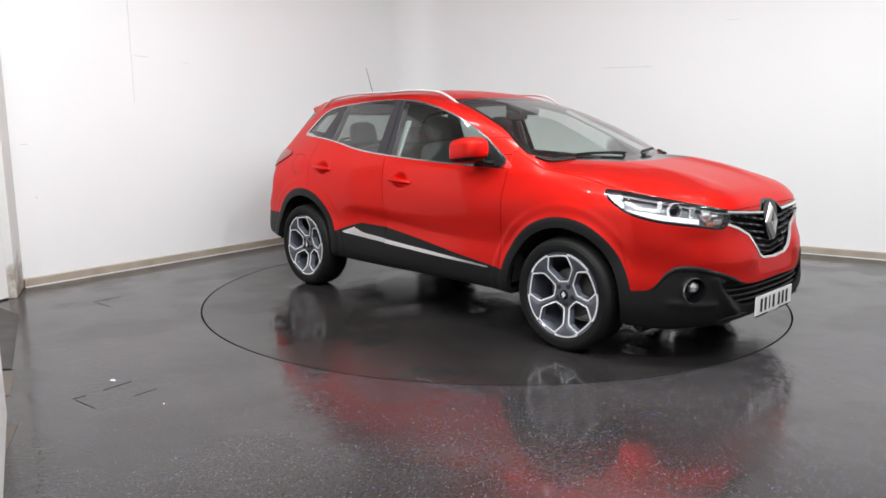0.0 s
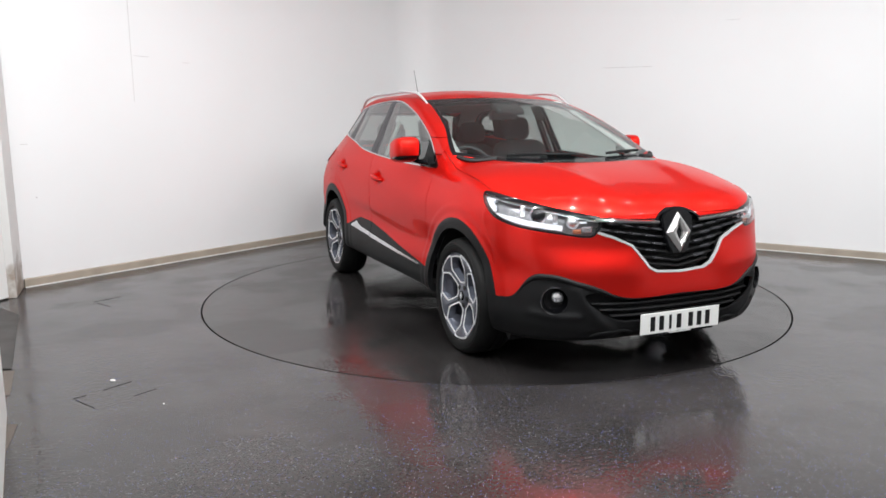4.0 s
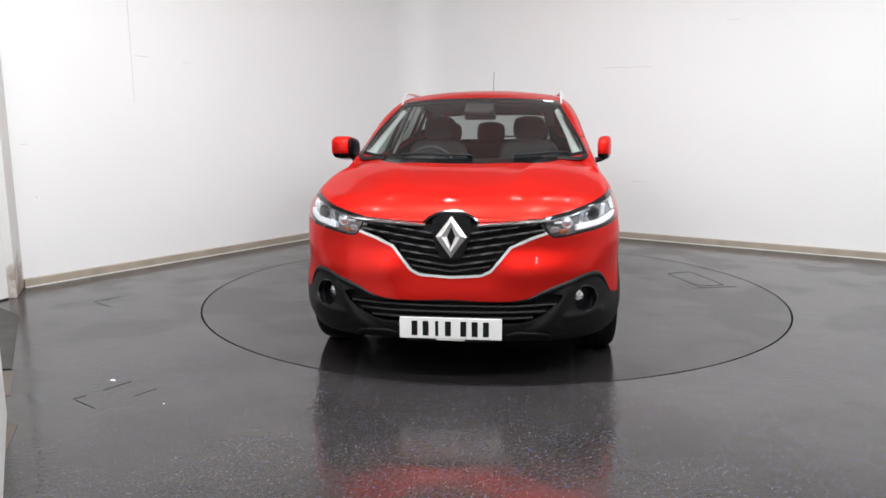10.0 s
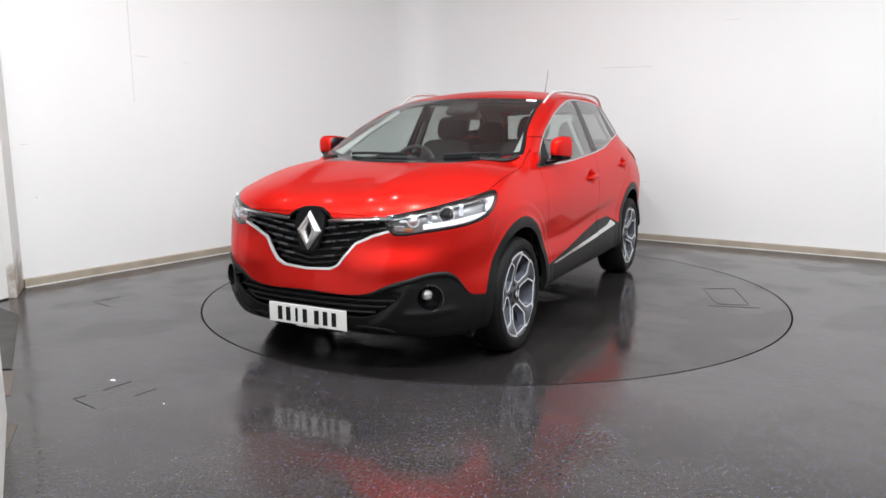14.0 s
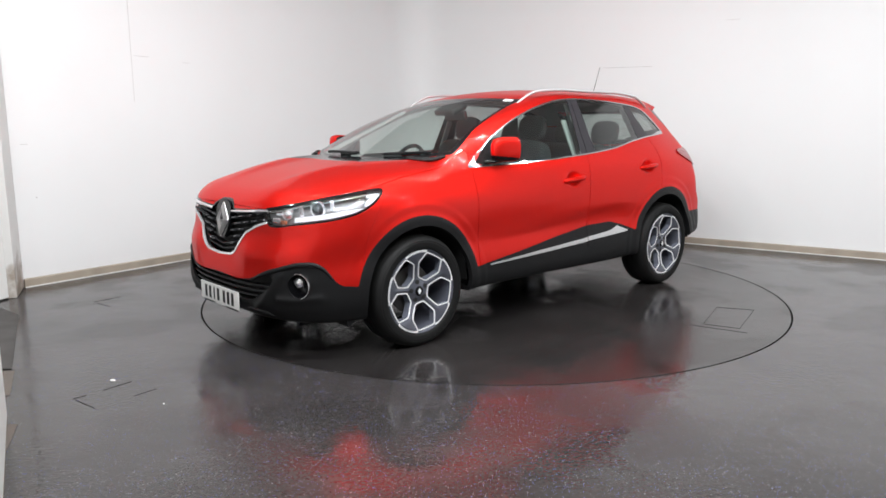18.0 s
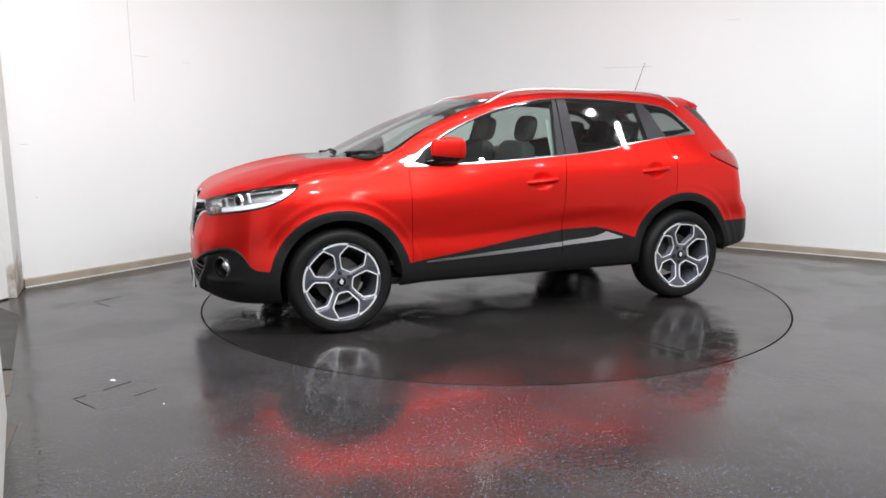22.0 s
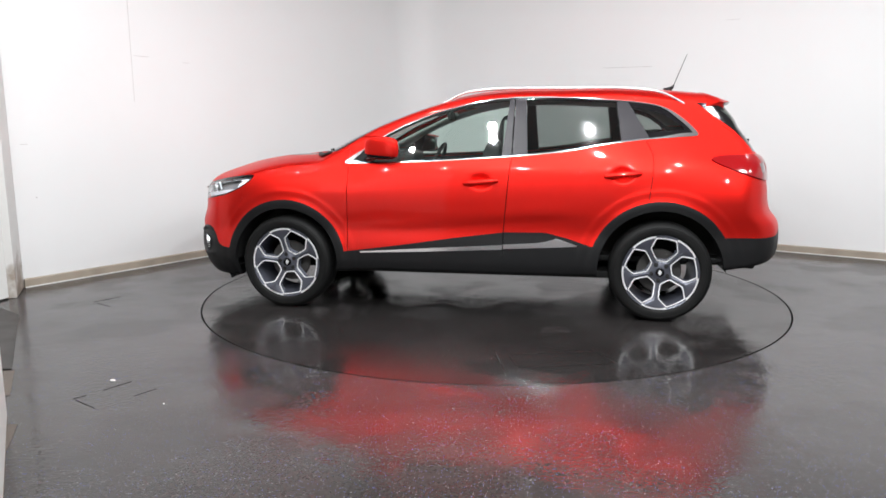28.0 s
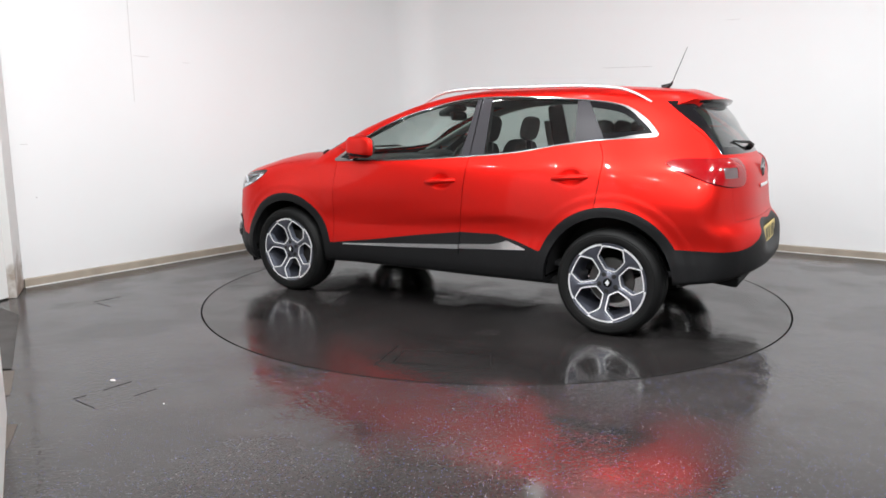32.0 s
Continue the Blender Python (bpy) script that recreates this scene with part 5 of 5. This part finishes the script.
def cladding_brow():
    """The raised lip along the top of the black bumper corners."""
    for side in (1, -1):
        pts, rad = [], []
        for k in range(26):
            a = 25 + 32 * k / 25
            z = float(curve(np.array([a]), NOSE_TURN, NOSE_TOP)[0]) - 0.010
            w = math.radians(a)
            p = first_hit((1.35 + 1.2 * math.cos(w), 1.2 * math.sin(w), z), (1.35 + 0.3 * math.cos(w), 0.3 * math.sin(w), z))
            pts.append((p[0] - 0.003 * math.cos(w), side * (p[1] - 0.003 * math.sin(w)), z))
            rad.append(0.005 + 0.010 * math.sin(math.pi * min(1, k / 8) / 2) * min(1, (25 - k) / 5))
        bm = bmesh.new()
        tube(bm, pts, rad, 10, 1.0)
        part("cladding_lip", bm, BLACK_TRIM, CAR, smooth=True)


cladding_brow()


def deflectors():
    """Black flaps hanging ahead of the front wheels."""
    for side in (1, -1):
        bm = bmesh.new()
        prism(bm, [(1.83, 0.275), (1.74, 0.285), (1.750, 0.222), (1.795, 0.190)], pose(0, side * 0.80, 0, 90), 0.17 * side)
        part("wheel_deflector", bm, BLACK_TRIM, CAR, "black flap ahead of the front wheel")


deflectors()


def blob(centre, size, power, m=None, rings=18, around=28):
    """A rounded box as a sheet."""
    a, b = np.meshgrid(np.linspace(0, 2 * np.pi, around + 1), np.linspace(-np.pi / 2, np.pi / 2, rings + 1), indexing="ij")
    f = lambda t: np.sign(t) * np.abs(t) ** power
    P = np.stack((f(np.cos(b)) * f(np.cos(a)) * size[0], f(np.cos(b)) * f(np.sin(a)) * size[1], f(np.sin(b)) * size[2]), -1).reshape(-1, 3) / 2
    i = (np.arange(around)[:, None] * (rings + 1) + np.arange(rings)[None]).ravel()
    F = np.vstack((np.stack((i, i + rings + 1, i + rings + 2), 1), np.stack((i, i + rings + 2, i + 1), 1)))
    q = np.abs(P / np.array(size) * 2) ** (2 / power - 1) * np.sign(P) / np.array(size)
    N = q / (np.linalg.norm(q, axis=1)[:, None] + 1e-9)
    if m is not None:
        mm = np.array(m)[:3, :3]
        P, N = P @ mm.T, N @ mm.T
    return P + np.array(centre), N, F


def mirrors():
    for side in (1, -1):
        turn = (lambda S: S) if side > 0 else mirrored
        dims = (0.090, 0.240, 0.160) if side > 0 else (0.262, 0.172, 0.160)
        S = blob((0.0, 0.0, 0.0), dims, 0.60)
        V = S[0]
        V[:, 0] += 0.03 * np.abs(V[:, 1] / 0.1) * -1 * (V[:, 1] > 0) * np.abs(V[:, 1]) / 0.1
        V[:, 2] += 0.10 * V[:, 0]
        yaw, mid = (78, (0.590, 0.882, 1.166)) if side > 0 else (6, (0.622, 0.930, 1.166))
        V[:] = V @ np.array(pose(0, 0, 0, 0, 0, yaw).to_3x3()).T + np.array(mid)
        N = S[1] @ np.array(pose(0, 0, 0, 0, 0, yaw).to_3x3()).T
        S = welded((V, N, S[2]))
        sw = math.radians(yaw)
        along = lambda S: (S[0][:, 0] - mid[0]) * math.cos(sw) + (S[0][:, 1] - mid[1]) * math.sin(sw)
        back, S = cut(S, along(S) + 0.36 * dims[0])
        low, cap = cut(S, S[0][:, 2] - 1.118 - 0.10 * (S[0][:, 0] - 0.6))
        inner, cap = cut(cap, cap[1][:, 1] + 0.55 if side < 0 else np.ones(len(cap[0])))
        root = sheet_part("door_mirror", turn(cap), RED, CAR, "red door mirror on a black foot", 0.004)
        sheet_part("lower_shell", turn(low), BLACK_GLOSS, root)
        if len(inner[2]):
            sheet_part("inner_shell", turn(inner), BLACK_GLOSS, root)
        sheet_part("mirror_glass", turn(pushed(back, -0.006)), MIRROR_GLASS, root)
        bm = bmesh.new()
        tube(bm, [(0.70, side * 0.80, 1.085), (0.68, side * 0.845, 1.090), (0.64, side * 0.87, 1.098), (0.62, side * 0.90, 1.105)], [0.038, 0.030, 0.026, 0.020], 10, 0.55)
        part("foot", bm, BLACK_GLOSS, root, smooth=True)


mirrors()


def door_handles():
    for hx, hz in ((-0.108, 0.938), (-1.058, 0.992)):
        for side in (1, -1):
            bm = bmesh.new()
            pts, rad = [], []
            for k in range(13):
                t = k / 12 * 2 - 1
                x, z = hx - 0.118 * t, hz + 0.010 * t
                pts.append((x, side * (side_y(hx - 0.14, hz) * (0.5 - t / 2) * 0 + np.interp(t, [-1, 1], [side_y(hx + 0.118, hz), side_y(hx - 0.118, hz)]) + 0.020 - 0.020 * abs(t) ** 3), z))
                rad.append(0.0185 - 0.006 * abs(t) ** 4)
            tube(bm, pts, rad, 12, 1.0)
            part("door_handle", bm, RED, CAR, smooth=True)


door_handles()


def roof_fittings():
    for side in (1, -1):
        bm = bmesh.new()
        xs = np.linspace(0.20, -1.47, 34)
        pts, rad = [], []
        for x in xs:
            t = min((0.20 - x) / 0.22, (x + 1.47) / 0.22, 1.0)
            lift = 0.046 * math.sin(t * math.pi / 2) - 0.004
            y = 0.606 - 0.06 * max(0.0, (-0.55 - x) / 0.92) ** 1.5 - 0.012 * max(0.0, (x + 0.3) / 0.5)
            pts.append((x, side * y, top_z(x, y) + lift))
            rad.append(0.008 + 0.0055 * t)
        tube(bm, pts, rad, 10, 0.8)
        part("roof_rail", bm, RAIL, CAR, "satin silver roof rail", smooth=True)
    bm = bmesh.new()
    z0 = top_z(-1.43, 0)
    tube(bm, [(-1.40, 0, z0 - 0.003), (-1.43, 0, z0 + 0.012), (-1.455, 0, z0 + 0.030), (-1.462, 0, z0 + 0.045)], [0.030, 0.020, 0.010, 0.006], 12)
    mast = part("aerial", bm, BLACK_TRIM, CAR, "thin black roof aerial leaning back", smooth=True)
    bm = bmesh.new()
    tube(bm, [(-1.460, 0, z0 + 0.04), (-1.550, 0, 1.838)], [0.0028, 0.0018], 8)
    part("mast", bm, BLACK_TRIM, mast, smooth=True)
    # Spoiler over the rear window.
    bm = bmesh.new()
    rows = []
    for k in range(25):
        y = -0.51 + 1.02 * k / 24
        tip = -1.842 + 0.55 * abs(y) ** 2.6
        z1 = 1.486 - 0.05 * abs(y) ** 2
        zt = top_z(-1.60, abs(y))
        rows.append([bm.verts.new((x, y * w, z)) for x, w, z in (
            (-1.58, 1.0, zt - 0.010), (-1.63, 1.0, top_z(-1.63, abs(y)) + 0.005), (-1.71, 0.955, zt * 0.42 + z1 * 0.58 + 0.008), (tip + 0.02, 0.90, z1 + 0.004), (tip, 0.885, z1 - 0.004),
            (tip + 0.008, 0.885, z1 - 0.022), (-1.74, 0.90, z1 - 0.045), (-1.66, 0.95, 1.425 - 0.06 * y * y))])
    for r0, r1 in zip(rows[:-1], rows[1:]):
        for j in range(7):
            bm.faces.new((r0[j], r1[j], r1[j + 1], r0[j + 1]))
    bm.faces.new(rows[0][::-1]), bm.faces.new(rows[-1])
    sp = part("spoiler", bm, [RED, BLACK_GLOSS], CAR, "red roof spoiler with a black underside", smooth=True)
    for p in sp.data.polygons:
        p.material_index = 1 if p.normal.z < -0.3 else 0


roof_fittings()


def wiper_set():
    for pts, w in (([(1.150, 0.02), (1.135, -0.18), (1.100, -0.44)], 0.0065), ([(1.130, 0.28), (1.090, 0.42), (1.020, 0.62)], 0.0065)):
        bm = bmesh.new()
        line = smooth_line(pts, 6, False)
        tube(bm, [(x, y, top_z(x, abs(y)) + 0.005) for x, y in line], w, 8, 1.3)
        arm = part("wiper", bm, BLACK_TRIM, CAR, smooth=True)
        bm = bmesh.new()
        tube(bm, [(x + 0.015, y, top_z(x + 0.015, abs(y)) + 0.012) for x, y in line[: len(line) // 2 + 2]], 0.006, 8)
        part("wiper_arm", bm, BLACK_TRIM, arm, smooth=True)
    bm = bmesh.new()
    xr = rear_x(0.0, 1.19)
    tube(bm, [(xr - 0.012, 0.0, 1.165), (xr - 0.035, 0.02, 1.185), (xr - 0.030, 0.10, 1.205), (rear_x(0.34, 1.225) - 0.015, 0.36, 1.215)], [0.020, 0.016, 0.010, 0.006], 8)
    part("rear_wiper", bm, BLACK_TRIM, CAR, smooth=True)


wiper_set()


def cowl_corners():
    """Black plastic wedges at the rear corners of the bonnet, below the windscreen."""
    for side in (1, -1):
        pts = [(1.15, 0.54), (1.11, 0.62), (1.06, 0.69), (1.00, 0.735)]
        bm = bmesh.new()
        line = smooth_line(pts, 5, False)
        n = len(line)
        tube(bm, [(x, side * y, top_z(x, y) + 0.004) for x, y in line], [0.008 + 0.017 * math.sin(math.pi * (0.15 + 0.75 * k / (n - 1))) for k in range(n)], 10, 0.75)
        part("cowl_corner", bm, BLACK_TRIM, CAR, "black plastic wedge beside the windscreen", smooth=True)


cowl_corners()


def tail_end():
    for side in (1, -1):
        turn = (lambda S: S) if side > 0 else mirrored
        S = SKIN["tail_lamp"]
        b = lambda S: tail_bearing(S[0]) / 60.0
        clear, rest = cut(S, np.maximum.reduce([0.69 - b(S), b(S) - 0.82, 1.000 - S[0][:, 2], S[0][:, 2] - 1.060]))
        root = sheet_part("tail_lamp", turn(pushed(rest, 0.009)), RED_LENS, CAR, "red wrap-round tail lamp with a clear pane", 0.012)
        sheet_part("clear_pane", turn(pushed(clear, 0.006)), PANE, root, "clear reversing pane")
        bm = bmesh.new()
        pts = []
        for k in range(14):
            t = k / 13
            w = math.radians(60 * (0.64 + (1.12 - 0.64) * t))
            z = 1.070 + 0.026 * t
            r = 0.2
            for _ in range(40):
                x, y = -1.35 - r * math.cos(w), r * math.sin(w)
                if body_field(np.array([x, y, z])) > 0:
                    break
                r += 0.02
            for _ in range(14):
                x, y = -1.35 - r * math.cos(w), r * math.sin(w)
                r += -0.0018 if body_field(np.array([x, y, z])) > 0 else 0.0014
            pts.append((-1.35 - (r + 0.005) * math.cos(w), side * (r + 0.005) * math.sin(w), z))
        tube(bm, pts, 0.0035, 6)
        part("lamp_rib", bm, BLACK_GLOSS, root, smooth=True)
    m = pose(rear_x(0, 0.620) - 0.005, 0, 0.620, 90, 0, -90) @ pose(0, 0, 0, -4)
    number_plate(m, PLATE_YELLOW, CAR, "yellow number plate with dark bars")
    lozenge("tailgate_badge", pose(rear_x(0, 1.04) - 0.002, 0, 1.04, 90, 0, -90), 0.050, 0.068, CHROME, CAR, "plain chrome lozenge badge")
    bm = bmesh.new()
    box(bm, (0.012, 0.30, 0.022), pose(rear_x(0, 0.93) - 0.003, 0, 0.93), 0.004)
    part("tailgate_bar", bm, CHROME, CAR)
    bm = bmesh.new()
    tube(bm, [(-0.6, -0.30, 0.30), (-1.3, -0.42, 0.30), (-1.75, -0.50, 0.315), (-2.04, -0.52, 0.325)], 0.030, 12)
    part("exhaust_pipe", bm, STEEL, CAR, smooth=True)
    bm = bmesh.new()
    box(bm, (0.34, 0.85, 0.07), pose(-1.86, 0, 0.345, 0, -6), 0.02)
    part("rear_valance", bm, DARK, CAR)
    for side in (1, -1):
        bm = bmesh.new()
        tube(bm, [(-1.323, 0.0, 0.27), (-1.323, side * 0.70, HUB_Z)], [0.035, 0.045], 10)
        tube(bm, [(1.323, 0.0, 0.30), (1.323, side * 0.70, HUB_Z)], [0.030, 0.040], 10)
        tube(bm, [(-0.95, side * 0.62, 0.30), (-1.30, side * 0.66, 0.27)], 0.03, 8)
        part("suspension_arm", bm, DARK, CAR, smooth=True)


tail_end()


def seat_shape(name, at, width, back_h, head, bench=False):
    """A seat in car space: cushion, backrest and headrests."""
    x, y, z = at
    S = blob((x + 0.02, y, z), (0.54, width, 0.17), 0.45)
    root = sheet_part(name, S, FABRIC, CAR, "charcoal cloth seat")
    m = pose(0, 0, 0, 0, -14)
    back = blob((x - 0.27, y, z + back_h / 2 - 0.01), (0.15, width * 0.96, back_h), 0.42, m)
    sheet_part("backrest", back, FABRIC, root)
    for hy in head:
        hx, hz = x - 0.27 - 0.125 * back_h / 0.6, z + back_h + 0.075
        sheet_part("headrest", blob((hx - 0.01, hy, hz), (0.095, 0.255, 0.195), 0.62, m), FABRIC, root)
        for d in (-0.06, 0.06):
            bm = bmesh.new()
            tube(bm, [(hx + 0.0, hy + d, hz - 0.16), (hx - 0.005, hy + d, hz - 0.06)], 0.006, 6)
            part("headrest_post", bm, STEEL, root, smooth=True)
    return root


def cabin():
    for key, name, mat, d in (("roof", "headlining", HEADLINING, 0.035), ("screen_seal", "screen_lining", CABIN, 0.03), ("tailgate", "tailgate_lining", CABIN, 0.04)):
        sheet_part(name, joined(pushed(SKIN[key], -d), mirrored(pushed(SKIN[key], -d))), mat, CAR)
    # Added dark sheets block light at the bonnet, bumper and wing seams.
    for key, name in (("hood", "bonnet_light_block"), ("front_bumper", "bumper_light_block"), ("rear_bumper", "bumper_light_block")):
        sheet_part(name, joined(pushed(SKIN[key], -0.04), mirrored(pushed(SKIN[key], -0.04))), DARK, CAR)
    for side in (1, -1):
        turn = (lambda S: S) if side > 0 else mirrored
        sheet_part("wing_light_block", turn(pushed(SKIN["fender"], -0.04)), DARK, CAR)
        for key, name in (("door_front", "door_lining"), ("door_rear", "door_lining"), ("quarter", "side_lining"), ("post_front", "post_lining"), ("post_rear", "post_lining"), ("post_c", "post_lining"), ("trim_front", "door_lining"), ("trim_rear", "door_lining")):
            sheet_part(name, turn(pushed(SKIN[key], -0.045)), CABIN, CAR)
        S = pushed(SKIN["window_trim"], -0.030)
        sheet_part("window_lining", turn(S), CABIN, CAR)
        # Slim pale inner post by the windscreen.
        bm = bmesh.new()
        tube(bm, [(0.98, side * 0.710, 1.09), (0.60, side * 0.648, 1.27), (0.28, side * 0.578, 1.42)], [0.046, 0.042, 0.036], 10, 0.5)
        part("screen_post", bm, HEADLINING, CAR, smooth=True)
        bm = bmesh.new()
        box(bm, (0.055, 0.02, 0.29), pose(-0.272, side * 0.690, 1.225, side * 25), 0.009)
        part("door_post_lining", bm, HEADLINING, CAR)
    for y in (0.36, -0.36):
        seat_shape("front_seat", (0.17, y, 0.62), 0.50, 0.60, (y,))
    seat_shape("rear_bench", (-0.72, 0, 0.66), 1.26, 0.52, (0.40, 0.0, -0.40))
    S = blob((0.88, 0, 0.90), (0.62, 1.42, 0.36), 0.35)
    dash = sheet_part("dashboard", S, CABIN, CAR, "dark grey dashboard")
    sheet_part("instrument_hood", blob((0.68, -0.36, 1.05), (0.26, 0.36, 0.13), 0.6), CABIN, dash)
    bm = bmesh.new()
    m = pose(0.43, -0.36, 0.995) @ pose(0, 0, 0, 0, 0, 90) @ pose(0, 0, 0, -24)
    ring = [(0.185 + 0.016 * math.cos(a), 0.016 * math.sin(a)) for a in np.linspace(0, 2 * math.pi, 9)[:-1]]
    lathe(bm, ring, m, 40, closed=True)
    wheel_ob = part("steering_wheel", bm, CABIN, CAR, "black steering wheel", smooth=True)
    bm = bmesh.new()
    box(bm, (0.17, 0.035, 0.10), m, 0.015)
    box(bm, (0.35, 0.022, 0.035), m, 0.008)
    box(bm, (0.035, 0.022, 0.17), m @ pose(0, 0, -0.085), 0.008)
    part("wheel_boss", bm, CABIN, wheel_ob)
    bm = bmesh.new()
    box(bm, (2.9, 1.40, 0.04), pose(-0.45, 0, 0.40), 0.01)
    box(bm, (0.9, 1.30, 0.05), pose(-1.50, 0, 0.98), 0.02)
    part("cabin_floor", bm, CABIN, CAR)
    # Inner mirror on its stalk, sensor box, sticker.
    zc = top_z(0.30, 0)
    bm = bmesh.new()
    box(bm, (0.035, 0.235, 0.070), pose(0.235, 0.0, 1.395, 0, 12), 0.016)
    tube(bm, [(0.24, 0, 1.43), (0.30, 0, zc - 0.03)], 0.012, 8)
    part("inner_mirror", bm, CABIN, CAR, "black interior mirror")
    bm = bmesh.new()
    box(bm, (0.16, 0.22, 0.05), pose(0.29, 0, zc - 0.050, 0, 22), 0.02)
    part("sensor_box", bm, CABIN, CAR)
    bm = bmesh.new()
    xs = (0.215, 0.165)
    q = [bm.verts.new((x, y, top_z(x, y) + 0.003)) for x, y in ((xs[0], 0.465), (xs[0] - 0.01, 0.540), (xs[1] - 0.01, 0.535), (xs[1], 0.460))]
    bm.faces.new(q)
    part("window_sticker", bm, WHITE_PAINT, CAR, "small white windscreen sticker")


cabin()


def motions():
    rows, spins = [], []
    for t in TURN_TIMES:
        spin = pose(0, 0, 0, 0, 0, heading(t))
        spins.append((t, spin))
        rows.append((t, spin @ pose(CAR_OFFSET[0], CAR_OFFSET[1], 0)))
    walk(CAR, rows)
    walk(TABLE, spins)


motions()
